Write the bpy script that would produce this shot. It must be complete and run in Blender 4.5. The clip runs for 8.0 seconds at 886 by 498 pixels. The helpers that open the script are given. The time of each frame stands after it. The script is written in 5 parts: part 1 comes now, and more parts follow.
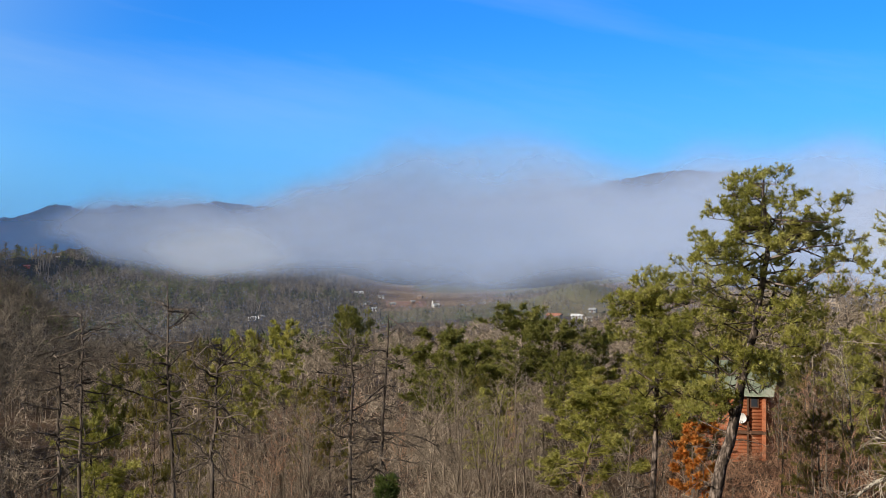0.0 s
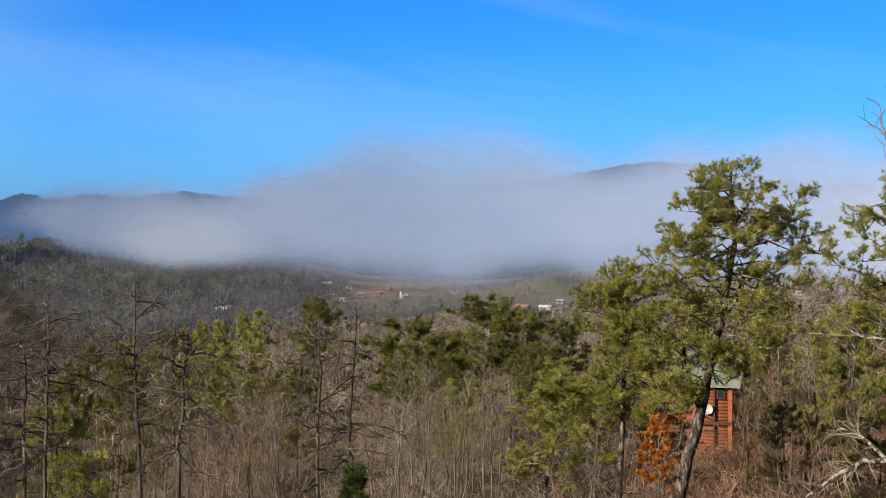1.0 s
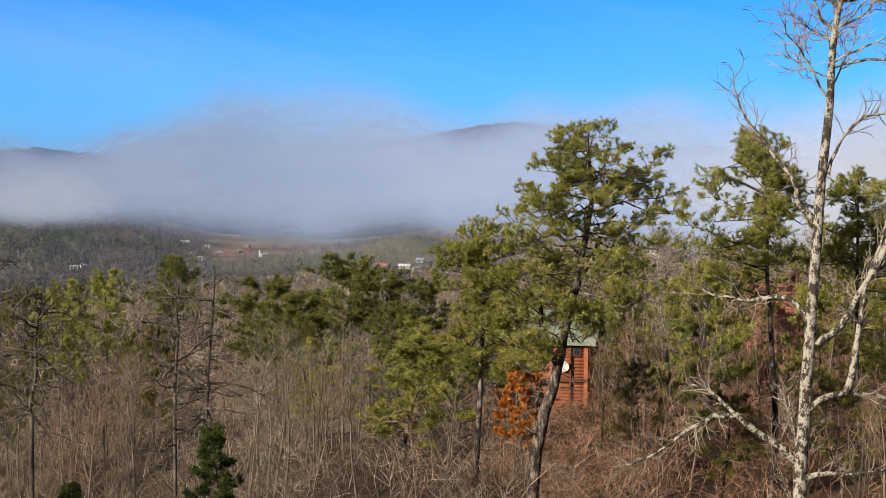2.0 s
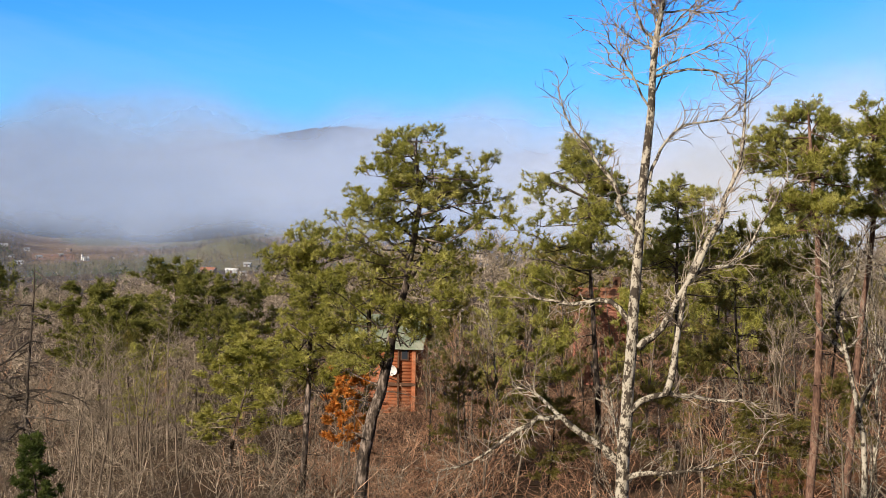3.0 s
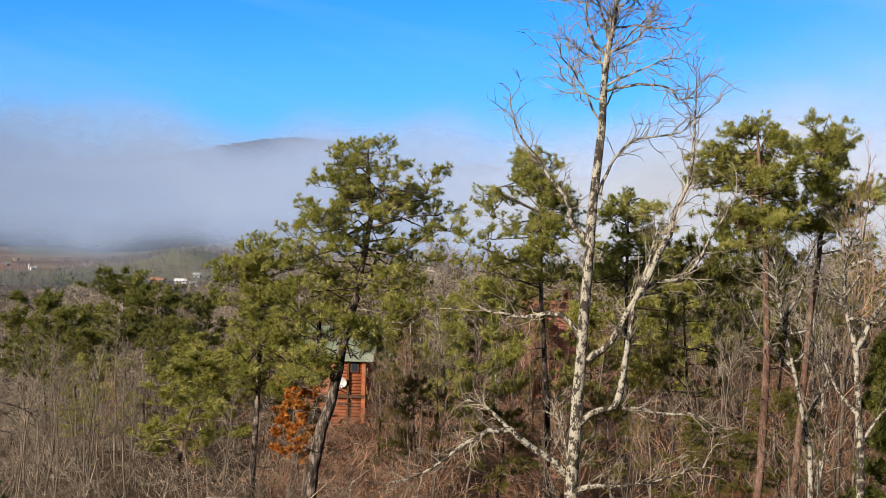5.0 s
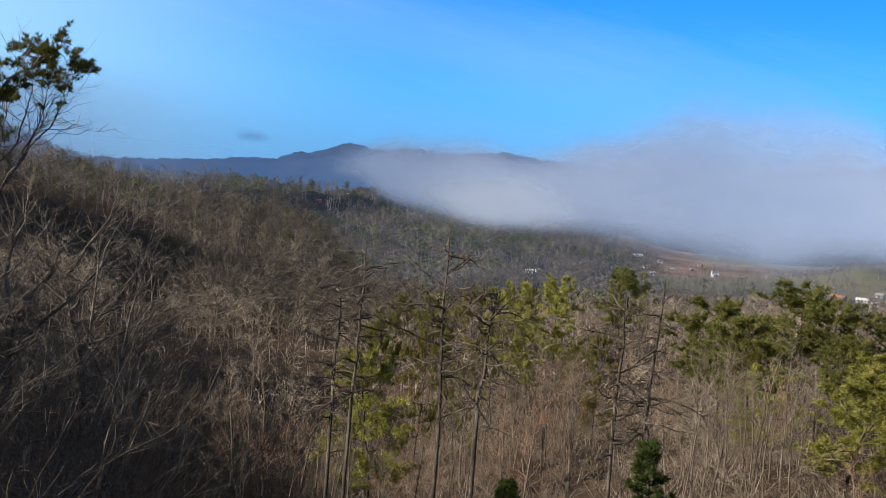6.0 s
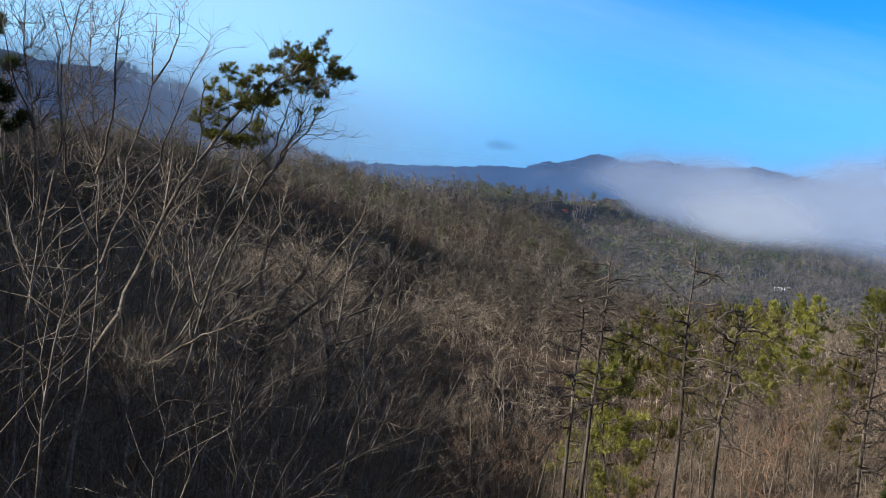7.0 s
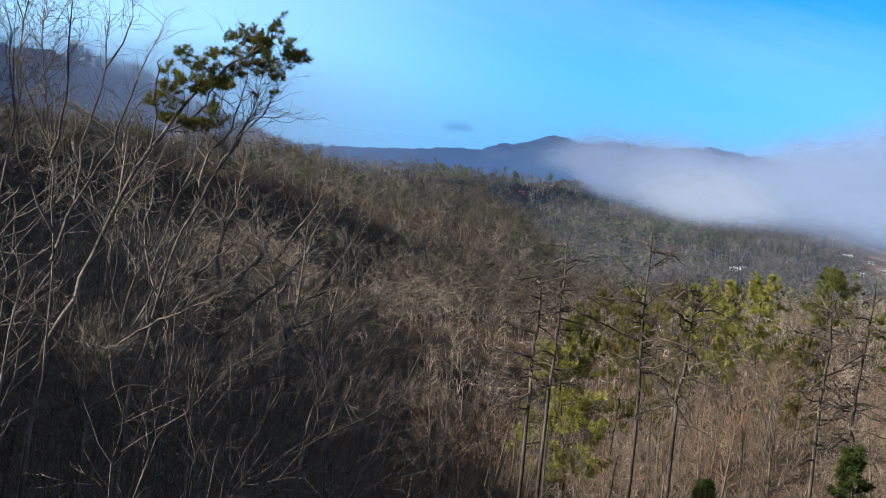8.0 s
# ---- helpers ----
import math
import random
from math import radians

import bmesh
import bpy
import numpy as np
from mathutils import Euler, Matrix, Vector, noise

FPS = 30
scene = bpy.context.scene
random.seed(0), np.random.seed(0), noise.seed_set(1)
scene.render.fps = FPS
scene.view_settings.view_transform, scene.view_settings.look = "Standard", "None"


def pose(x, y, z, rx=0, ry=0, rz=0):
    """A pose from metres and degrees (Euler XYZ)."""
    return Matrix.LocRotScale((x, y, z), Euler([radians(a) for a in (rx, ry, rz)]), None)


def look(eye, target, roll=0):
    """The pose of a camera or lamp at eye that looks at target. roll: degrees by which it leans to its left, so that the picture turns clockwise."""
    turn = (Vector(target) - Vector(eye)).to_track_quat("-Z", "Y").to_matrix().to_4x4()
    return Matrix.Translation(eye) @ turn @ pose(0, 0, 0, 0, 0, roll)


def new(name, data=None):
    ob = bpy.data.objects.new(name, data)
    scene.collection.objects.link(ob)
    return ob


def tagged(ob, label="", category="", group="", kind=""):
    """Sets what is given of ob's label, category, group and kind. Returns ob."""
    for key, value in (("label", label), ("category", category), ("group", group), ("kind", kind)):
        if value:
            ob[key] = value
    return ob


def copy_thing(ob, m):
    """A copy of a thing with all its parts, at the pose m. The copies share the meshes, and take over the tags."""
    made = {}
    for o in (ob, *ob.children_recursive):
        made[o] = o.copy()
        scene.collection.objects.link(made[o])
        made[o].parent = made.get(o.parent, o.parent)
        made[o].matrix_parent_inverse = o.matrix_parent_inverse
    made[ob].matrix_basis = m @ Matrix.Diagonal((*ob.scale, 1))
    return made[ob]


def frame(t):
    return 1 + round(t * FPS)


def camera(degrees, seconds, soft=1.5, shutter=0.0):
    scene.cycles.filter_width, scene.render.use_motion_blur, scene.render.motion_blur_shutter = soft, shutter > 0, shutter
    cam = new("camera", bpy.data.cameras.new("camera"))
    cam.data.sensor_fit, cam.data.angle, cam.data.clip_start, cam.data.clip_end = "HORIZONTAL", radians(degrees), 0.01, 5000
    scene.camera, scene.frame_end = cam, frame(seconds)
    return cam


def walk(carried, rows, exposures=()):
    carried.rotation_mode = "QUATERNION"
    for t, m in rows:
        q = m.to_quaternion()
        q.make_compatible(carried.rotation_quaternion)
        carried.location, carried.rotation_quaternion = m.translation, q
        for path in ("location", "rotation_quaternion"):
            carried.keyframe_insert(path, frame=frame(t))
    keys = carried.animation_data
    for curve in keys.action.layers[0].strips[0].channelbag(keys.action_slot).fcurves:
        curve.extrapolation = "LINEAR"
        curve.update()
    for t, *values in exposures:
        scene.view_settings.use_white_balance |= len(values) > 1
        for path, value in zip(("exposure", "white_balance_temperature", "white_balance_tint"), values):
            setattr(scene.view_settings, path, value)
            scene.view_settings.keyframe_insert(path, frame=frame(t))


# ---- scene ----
cam = camera(34.0, 8.0, soft=0.65)
EYE = 14.0
# seconds, yaw to the left, pitch, roll: the camera only turns where it stands
PATH = [
    (0, 0.00, 0.00, 0.00), (0.5, 0.02, -0.02, 0.08), (1, -1.25, -0.36, -0.21), (1.5, -3.96, -1.43, -0.40),
    (1.7, -5.15, -1.70, -0.44), (2, -6.78, -1.95, -0.54), (2.25, -8.08, -1.96, -0.65), (2.5, -9.54, -1.88, -0.75),
    (2.8, -11.79, -1.76, -0.84), (3, -13.56, -1.70, -0.87), (3.5, -18.27, -1.36, -0.43), (4, -23.33, -0.93, 0.25),
    (4.2, -25.44, -0.85, 0.59), (4.4, -26.13, -0.81, 0.65), (4.6, -24.34, -0.84, 0.25), (4.8, -20.61, -0.98, -0.45),
    (5, -15.49, -1.18, -1.35), (5.15, -11.08, -1.36, -2.10), (5.3, -6.45, -1.54, -2.85), (5.5, -0.22, -1.81, -3.97), (5.7, 5.75, -2.00, -4.42),
    (6, 11.16, -2.16, -4.91), (6.5, 17.52, -2.22, -5.76), (7, 20.93, -2.72, -6.45), (7.5, 20.91, -2.91, -6.32),
    (8, 19.22, -3.24, -6.11),
]
walk(cam, [(t, pose(0, 0, EYE, 90 + p, r, w)) for t, w, p, r in PATH],
     [(0, -0.07, 6500, 10), (1.7, -0.05, 6550, 10), (3.0, 0.12, 6800, 12), (4.2, 0.12, 6700, 12), (5.3, 0.0, 6500, 10), (6.0, 0.05, 6250, 10), (6.5, 0.1, 6050, 9), (7.3, 0.24, 6000, 9), (8.0, 0.32, 6000, 9)])

# ---- light ----
SUN_EL, SUN_AZ = 21.0, 126.0  # degrees up, degrees to the left of +y


def toward(az, el=0.0):
    a, e = radians(az), radians(el)
    return Vector((-math.sin(a) * math.cos(e), math.cos(a) * math.cos(e), math.sin(e)))


sun = new("sun", bpy.data.lights.new("sun", "SUN"))
sun.data.energy, sun.data.angle, sun.data.color = 5.4, radians(0.6), (1.0, 0.905, 0.78)
sun.matrix_world = look(toward(SUN_AZ, SUN_EL) * 100, (0, 0, 0))

world = bpy.data.worlds.new("sky")
scene.world = world
world.use_nodes = True
wn, wl = world.node_tree.nodes, world.node_tree.links
sky = wn.new("ShaderNodeTexSky")
sky.sky_type, sky.sun_disc = "NISHITA", False
sky.sun_elevation, sky.sun_rotation = radians(SUN_EL), radians(-SUN_AZ)
sky.altitude, sky.air_density, sky.dust_density, sky.ozone_density = 600, 1.0, 0.0, 3.0
tint = wn.new("ShaderNodeMixRGB")  # the deep blue of clear winter air
tint.blend_type = "MULTIPLY"
tint.inputs[0].default_value, tint.inputs[2].default_value = 1.0, (0.16, 0.82, 1.84, 1)
wl.new(sky.outputs[0], tint.inputs[1])
# thin high cirrus, streaked along one direction
wc = wn.new("ShaderNodeTexCoord")
wrot = wn.new("ShaderNodeMapping")
wrot.inputs["Rotation"].default_value = (0.0, radians(-11), 0.0)
wm = wn.new("ShaderNodeMapping")
wm.inputs["Scale"].default_value = (1.3, 1.0, 9.0)
wl.new(wc.outputs["Generated"], wrot.inputs[0])
wl.new(wrot.outputs[0], wm.inputs[0])
wnoise = wn.new("ShaderNodeTexNoise")
wnoise.inputs["Scale"].default_value, wnoise.inputs["Detail"].default_value, wnoise.inputs["Roughness"].default_value = 1.7, 6, 0.55
wl.new(wm.outputs[0], wnoise.inputs["Vector"])
wr = wn.new("ShaderNodeMapRange")
wr.inputs["From Min"].default_value, wr.inputs["From Max"].default_value, wr.inputs["To Max"].default_value = 0.50, 0.85, 0.24
wl.new(wnoise.outputs["Fac"], wr.inputs["Value"])
wmix = wn.new("ShaderNodeMixRGB")
wmix.inputs[2].default_value = (6.4, 7.8, 9.2, 1)
wl.new(wr.outputs[0], wmix.inputs[0])
wl.new(tint.outputs[0], wmix.inputs[1])
# paler air low over the horizon
wz = wn.new("ShaderNodeSeparateXYZ")
wl.new(wc.outputs["Generated"], wz.inputs[0])
wp = wn.new("ShaderNodeMapRange")
wp.interpolation_type = "SMOOTHSTEP"
wp.inputs["From Min"].default_value, wp.inputs["From Max"].default_value, wp.inputs["To Max"].default_value = 0.16, 0.0, 0.6
wl.new(wz.outputs["Z"], wp.inputs["Value"])
wlow = wn.new("ShaderNodeMixRGB")
wlow.inputs[2].default_value = (2.4, 5.7, 9.9, 1)
wl.new(wp.outputs[0], wlow.inputs[0])
wl.new(wmix.outputs[0], wlow.inputs[1])
# darker, greyer sky overhead, out of view, set to cut the fill light
wh = wn.new("ShaderNodeMapRange")
wh.interpolation_type = "SMOOTHSTEP"
wh.inputs["From Min"].default_value, wh.inputs["From Max"].default_value, wh.inputs["To Max"].default_value = 0.17, 0.34, 0.94
wl.new(wz.outputs["Z"], wh.inputs["Value"])
wtop = wn.new("ShaderNodeMixRGB")
wtop.inputs[2].default_value = (0.86, 0.81, 0.80, 1)
wl.new(wh.outputs[0], wtop.inputs[0])
# whiter air on the sun's side
wg = wn.new("ShaderNodeVectorMath")
wg.operation = "DOT_PRODUCT"
wg.inputs[1].default_value = toward(SUN_AZ, SUN_EL)
wl.new(wc.outputs["Generated"], wg.inputs[0])
wgr = wn.new("ShaderNodeMapRange")
wgr.interpolation_type = "SMOOTHSTEP"
wgr.inputs["From Min"].default_value, wgr.inputs["From Max"].default_value, wgr.inputs["To Max"].default_value = -0.36, -0.02, 0.66
wl.new(wg.outputs["Value"], wgr.inputs["Value"])
wglow = wn.new("ShaderNodeMixRGB")
wglow.inputs[2].default_value = (5.6, 8.6, 10.6, 1)
wl.new(wgr.outputs[0], wglow.inputs[0])
wl.new(wlow.outputs[0], wglow.inputs[1])
wl.new(wglow.outputs[0], wtop.inputs[1])
wl.new(wtop.outputs[0], wn["Background"].inputs[0])
wn["Background"].inputs[1].default_value = 0.1
scene.view_settings.exposure = 0.0


# ---- materials ----
def material(name, colours, scale=3.0, rough=0.85, bump=0.3, fine=30.0, random_by="", spread=0.25, stretch=(1, 1, 1), low=0.3, high=0.7, spec=0.25):
    """A surface of two or three colours, mixed by noise at two sizes."""
    m = bpy.data.materials.new(name)
    m.use_nodes = True
    n, l = m.node_tree.nodes, m.node_tree.links
    p = n["Principled BSDF"]
    p.inputs["Roughness"].default_value = rough
    p.inputs["Specular IOR Level"].default_value = spec
    co = n.new("ShaderNodeTexCoord")
    mp = n.new("ShaderNodeMapping")
    mp.inputs["Scale"].default_value = stretch
    l.new(co.outputs["Object"], mp.inputs[0])
    big = n.new("ShaderNodeTexNoise")
    big.inputs["Scale"].default_value, big.inputs["Detail"].default_value = scale, 6
    small = n.new("ShaderNodeTexNoise")
    small.inputs["Scale"].default_value, small.inputs["Detail"].default_value = fine, 4
    l.new(mp.outputs[0], big.inputs["Vector"])
    l.new(mp.outputs[0], small.inputs["Vector"])
    add = n.new("ShaderNodeMath")
    add.operation = "MULTIPLY_ADD"
    add.inputs[1].default_value, add.inputs[2].default_value = 0.6, -0.3
    l.new(small.outputs["Fac"], add.inputs[0])
    both = n.new("ShaderNodeMath")
    both.operation = "ADD"
    l.new(big.outputs["Fac"], both.inputs[0])
    l.new(add.outputs[0], both.inputs[1])
    ramp = n.new("ShaderNodeValToRGB")
    e = ramp.color_ramp.elements
    while len(e) < len(colours):
        e.new(0.5)
    for i, c in enumerate(colours):
        e[i].position = low + (high - low) * i / max(1, len(colours) - 1)
        e[i].color = (*c, 1)
    l.new(both.outputs[0], ramp.inputs[0])
    out = ramp.outputs[0]
    if random_by:
        src = n.new("ShaderNodeNewGeometry").outputs["Random Per Island"] if random_by == "island" else n.new("ShaderNodeObjectInfo").outputs["Random"]
        mr = n.new("ShaderNodeMapRange")
        mr.inputs["To Min"].default_value, mr.inputs["To Max"].default_value = 1 - spread, 1 + spread
        l.new(src, mr.inputs["Value"])
        hs = n.new("ShaderNodeHueSaturation")
        l.new(mr.outputs[0], hs.inputs["Value"])
        l.new(out, hs.inputs["Color"])
        out = hs.outputs[0]
    l.new(out, p.inputs["Base Color"])
    if bump:
        bp = n.new("ShaderNodeBump")
        bp.inputs["Strength"].default_value, bp.inputs["Distance"].default_value = bump, 0.03
        l.new(small.outputs["Fac"], bp.inputs["Height"])
        l.new(bp.outputs[0], p.inputs["Normal"])
    return m


def needles(name, a, b, c):
    m = material(name, (a, b, c), scale=0.8, rough=0.55, bump=0, fine=6, random_by="island", spread=0.35, spec=0.3)
    n, l = m.node_tree.nodes, m.node_tree.links
    p, out = n["Principled BSDF"], n["Material Output"]
    tr = n.new("ShaderNodeBsdfTranslucent")
    l.new(p.inputs["Base Color"].links[0].from_socket, tr.inputs[0])
    mix = n.new("ShaderNodeMixShader")
    mix.inputs[0].default_value = 0.5
    l.new(p.outputs[0], mix.inputs[1])
    l.new(tr.outputs[0], mix.inputs[2])
    l.new(mix.outputs[0], out.inputs[0])
    return m


M_LITTER = material("leaf_litter", ((0.045, 0.028, 0.018), (0.09, 0.056, 0.034), (0.17, 0.105, 0.062)), scale=0.05, fine=1.6, bump=0.8)
M_BARK = material("grey_bark", ((0.09, 0.07, 0.05), (0.19, 0.15, 0.115), (0.30, 0.25, 0.19)), scale=2, fine=18, stretch=(1, 1, 0.3), random_by="object", bump=0.6)
M_TWIG = material("winter_twigs", ((0.10, 0.078, 0.057), (0.26, 0.21, 0.157), (0.50, 0.415, 0.325)), scale=0.7, fine=6, random_by="island", spread=0.45, bump=0)
M_RUST = material("rusty_twigs", ((0.15, 0.078, 0.05), (0.36, 0.20, 0.125), (0.57, 0.375, 0.25)), scale=0.7, fine=6, random_by="island", spread=0.45, bump=0)
M_PALE = material("pale_bark", ((0.06, 0.048, 0.037), (0.21, 0.18, 0.14), (0.47, 0.43, 0.35)), scale=8, fine=30, stretch=(1, 1, 0.7), bump=0.7, low=0.43, high=0.55)
M_GREYSTEM = material("grey_lichened_stems", ((0.085, 0.067, 0.052), (0.175, 0.145, 0.115), (0.33, 0.285, 0.235)), scale=3, fine=20, random_by="island", spread=0.35, bump=0.3)
M_PALETWIG = material("pale_twigs", ((0.20, 0.16, 0.12), (0.32, 0.26, 0.20), (0.46, 0.40, 0.32)), scale=0.7, fine=6, random_by="object", bump=0)
M_PINEBARK = material("pine_bark", ((0.028, 0.022, 0.018), (0.085, 0.064, 0.05), (0.30, 0.24, 0.20)), scale=5, fine=16, stretch=(1, 1, 0.4), bump=0.9, low=0.36, high=0.66)
M_REDBARK = material("red_pine_bark", ((0.08, 0.046, 0.034), (0.17, 0.096, 0.068), (0.27, 0.175, 0.13)), scale=4, fine=16, stretch=(1, 1, 0.4), bump=0.9)
M_DEAD = material("weathered_dead_wood", ((0.045, 0.036, 0.029), (0.105, 0.084, 0.067), (0.23, 0.19, 0.155)), scale=2, fine=16, stretch=(1, 1, 0.3), bump=0.6)
M_NEEDLE = needles("pine_needles", (0.20, 0.205, 0.042), (0.41, 0.40, 0.09), (0.64, 0.60, 0.22))
M_NEEDLE_DARK = needles("dark_needles", (0.045, 0.07, 0.02), (0.10, 0.14, 0.035), (0.18, 0.22, 0.06))
M_NEEDLE_OLIVE = needles("olive_needles", (0.10, 0.115, 0.026), (0.215, 0.22, 0.05), (0.38, 0.36, 0.11))
M_NEEDLE_BROWN = needles("browning_needles", (0.13, 0.13, 0.03), (0.22, 0.20, 0.05), (0.32, 0.25, 0.08))
M_ORANGE = needles("orange_leaves", (0.48, 0.18, 0.035), (0.66, 0.28, 0.06), (0.74, 0.42, 0.13))
M_FARWOOD = material("far_bare_woods", ((0.065, 0.054, 0.043), (0.135, 0.115, 0.092), (0.235, 0.203, 0.163)), scale=0.02, fine=0.5, random_by="island", spread=0.45, bump=0)
M_FARPINE = material("far_pines", ((0.055, 0.066, 0.028), (0.105, 0.12, 0.048), (0.18, 0.185, 0.08)), scale=0.02, fine=0.5, random_by="island", spread=0.4, bump=0)


# ---- the lie of the land ----
def ss(a, b, v):
    s = np.clip((np.asarray(v, float) - a) / (b - a), 0, 1)
    return s * s * (3 - 2 * s)


def hump(az, centre, width):
    return np.exp(-(((az - centre) / width) ** 2))


def wave(x, y, size, seed):
    """A cheap rolling noise from crossed waves, -1 to 1."""
    r = np.random.RandomState(seed)
    total = 0
    for i in range(7):
        a, f, p = r.uniform(0, 6.28), (0.6 + 0.45 * i) / size * 6.28, r.uniform(0, 6.28)
        total = total + np.sin((x * math.cos(a) + y * math.sin(a)) * f + p) / (1 + 0.5 * i)
    return total / 2.6


FAR_AZ = (-180, -60, -40, -25, -16, -13, -11.2, -9.2, -8.3, -7, -5, 0, 5.8, 6.8, 7.6, 8.9, 10.4, 11.9, 12.7, 13.4, 14.2, 14.7, 15.15, 15.6, 16.2, 17, 17.8, 19.2, 20.7, 22.3, 24.1, 27, 40, 180)
FAR_EL = (2, 2.0, 1.8, 1.7, 1.9, 2.5, 2.95, 2.93, 2.8, 2.66, 2.35, 1.5, 1.5, 1.57, 1.6, 1.74, 1.58, 1.62, 1.7, 1.57, 1.55, 1.68, 1.68, 1.45, 1.24, 1.1, 0.8, 0.76, 0.53, 0.43, 0.33, 0.3, 0.8, 2)
RIDGE_AZ = (12.6, 14, 14.4, 15, 15.8, 16.5, 17.7, 19.3, 21, 22.4, 23.3, 24, 25, 26.5, 29, 50)
RIDGE_EL = (-6.4, -5.0, -4.2, -3.3, -2.7, -2.2, -1.95, -1.7, -1.65, -1.6, -1.3, -1.05, -0.85, -0.7, -0.6, -0.4)
BLUE_AZ = (22, 25, 27, 28.7, 30, 30.9, 31.5, 32.7, 33.8, 34.8, 36, 40, 60)
BLUE_EL = (-2.2, -0.8, -0.1, 0.4, 0.85, 1.4, 1.65, 1.72, 2.1, 2.25, 2.15, 2.5, 3.0)


def land(x, y):
    """Height of the ground, in metres below (or above) the eye."""
    x, y = np.asarray(x, float), np.asarray(y, float)
    r, az = np.hypot(x, y), np.degrees(np.arctan2(-x, y))
    z = -7 - 5.5 * ss(3, 45, r)
    front = ss(75, 45, np.abs(az))
    z = z - 7.5 * ss(25, 90, r) * ss(-9, 17, az) * ss(80, 45, az)             # the hollow
    z = z - 28 * ss(150, 600, r) * (0.25 + 0.75 * front)                     # down to the valley floor
    z = z - 3.5 * ss(55, 150, r) * ss(-13.5, -6, az) * ss(80, 45, az)            # the slope falls on ahead
    z = z + 9 * ss(90, 240, r) * ss(-28, -40, az)                            # the wooded rise
    ridge = 470 * np.tan(np.radians(np.interp(az, RIDGE_AZ, RIDGE_EL))) + wave(x, y, 90, 21) * 1.6
    z = z + np.maximum(0, ridge - z) * ss(12.6, 14, az) * ss(80, 50, az) * np.exp(-(((r - 470) / 150) ** 2))      # the shaded ridge
    blue = 1250 * np.tan(np.radians(np.interp(az, BLUE_AZ, BLUE_EL)))
    z = z + np.maximum(0, blue - z) * ss(22, 25, az) * ss(75, 50, az) * np.exp(-(((r - 1250) / 320) ** 2))       # the blue hill beyond it
    z = z + 36 * ss(800, 1700, r) * (ss(1.5, 6, az) * 0.68 + ss(-3.5, -11, az) * 0.5)           # wooded slopes round the valley
    z = z + 15 * hump(az, -5.6, 2.0) * np.exp(-(((r - 1100) / 120) ** 2))                   # a bare brown hill
    far_el = np.interp(az, FAR_AZ, FAR_EL)
    crest = 3050 * np.tan(np.radians(far_el)) - 3
    z = z + (crest - z) * np.exp(-(((r - 3050) / 620) ** 2)) * ss(1500, 2600, r)
    z = np.where(r > 3050, crest + (z - crest) * 0 - (r - 3050) * 0.05, z)
    # an unseen hill behind, placed so its shade covers the hollow and ridge foot
    crest_x = np.interp(y, (-157, -39, 34, 104, 153, 260, 340), (-72, -86, -106, -156, -200, -310, -395))
    crest_z = np.interp(y, (-205, -125, -50, -38, -30, -24, -11, 4, 20, 34, 45, 58, 75, 92, 112, 135, 160, 186, 219, 250, 300, 340), (-12, 19, 28, 29, 32.5, 34.5, 28.5, 22.5, 21, 19.5, 20, 21, 27.5, 27, 20, 24, 35, 46, 52, 58, 48, -10))
    crest_z = crest_z + 1.6 * np.sin(y / 7.3) + 1.1 * np.sin(y / 3.1 + 1) + 2.5 * ss(60, 120, y) * np.sin(y / 9.7)
    z = z + np.maximum(0, crest_z - z) * np.exp(-(((x - crest_x) / 27) ** 2))
    # another unseen hill at the back, added to block light from the low sky
    z = z + np.maximum(0, 26 - z) * np.exp(-(((y + 88) / 30) ** 2)) * ss(-105, -70, x) * ss(230, 150, x)
    z = z + wave(x, y, 60, 3) * 0.7 * ss(15, 60, r) + wave(x, y, 260, 4) * 3.0 * ss(250, 700, r) + (wave(x, y, 700, 5) * 22 + wave(x, y, 300, 15) * 9) * ss(1500, 2300, r) * ss(3050, 2750, r)
    return z


def ground_at(az, r):
    p = toward(az) * r
    return Vector((p.x, p.y, EYE + float(land(p.x, p.y))))


def mesh_of(name, verts, faces, mats, face_mats=None):
    verts, faces = np.asarray(verts, np.float32), np.asarray(faces, np.int32)
    me = bpy.data.meshes.new(name)
    me.vertices.add(len(verts))
    me.vertices.foreach_set("co", verts.ravel())
    k = faces.shape[1]
    me.loops.add(faces.size)
    me.loops.foreach_set("vertex_index", faces.ravel())
    me.polygons.add(len(faces))
    me.polygons.foreach_set("loop_start", np.arange(0, faces.size, k, dtype=np.int32))
    for m in mats:
        me.materials.append(m)
    if face_mats is not None:
        me.polygons.foreach_set("material_index", np.asarray(face_mats, np.int32))
    me.update(calc_edges=True)
    me.validate()
    return me


def smooth(me):
    me.polygons.foreach_set("use_smooth", np.ones(len(me.polygons), bool))
    return me


def part(name, data, parent, label=""):
    """One mesh object under a thing or under a part; data is a bmesh or a mesh."""
    if isinstance(data, bmesh.types.BMesh):
        me = bpy.data.meshes.new(name)
        data.to_mesh(me)
        data.free()
        data = me
    ob = new(name, data)
    ob.parent = parent
    return tagged(ob, label)


# one sheet of ground: rings, close together near the camera and at the crests
front_az = np.arange(-62, 62.01, 0.27)
AZ = np.concatenate([front_az, np.arange(66, 298, 4.0)])
RR = np.concatenate([[0.0], np.geomspace(2, 700, 66), np.geomspace(730, 2500, 46), np.linspace(2540, 3300, 36), np.linspace(3400, 4900, 8)])
ga, gr = np.meshgrid(np.radians(AZ), RR)
gx, gy = -np.sin(ga) * gr, np.cos(ga) * gr
gz = EYE + land(gx, gy)
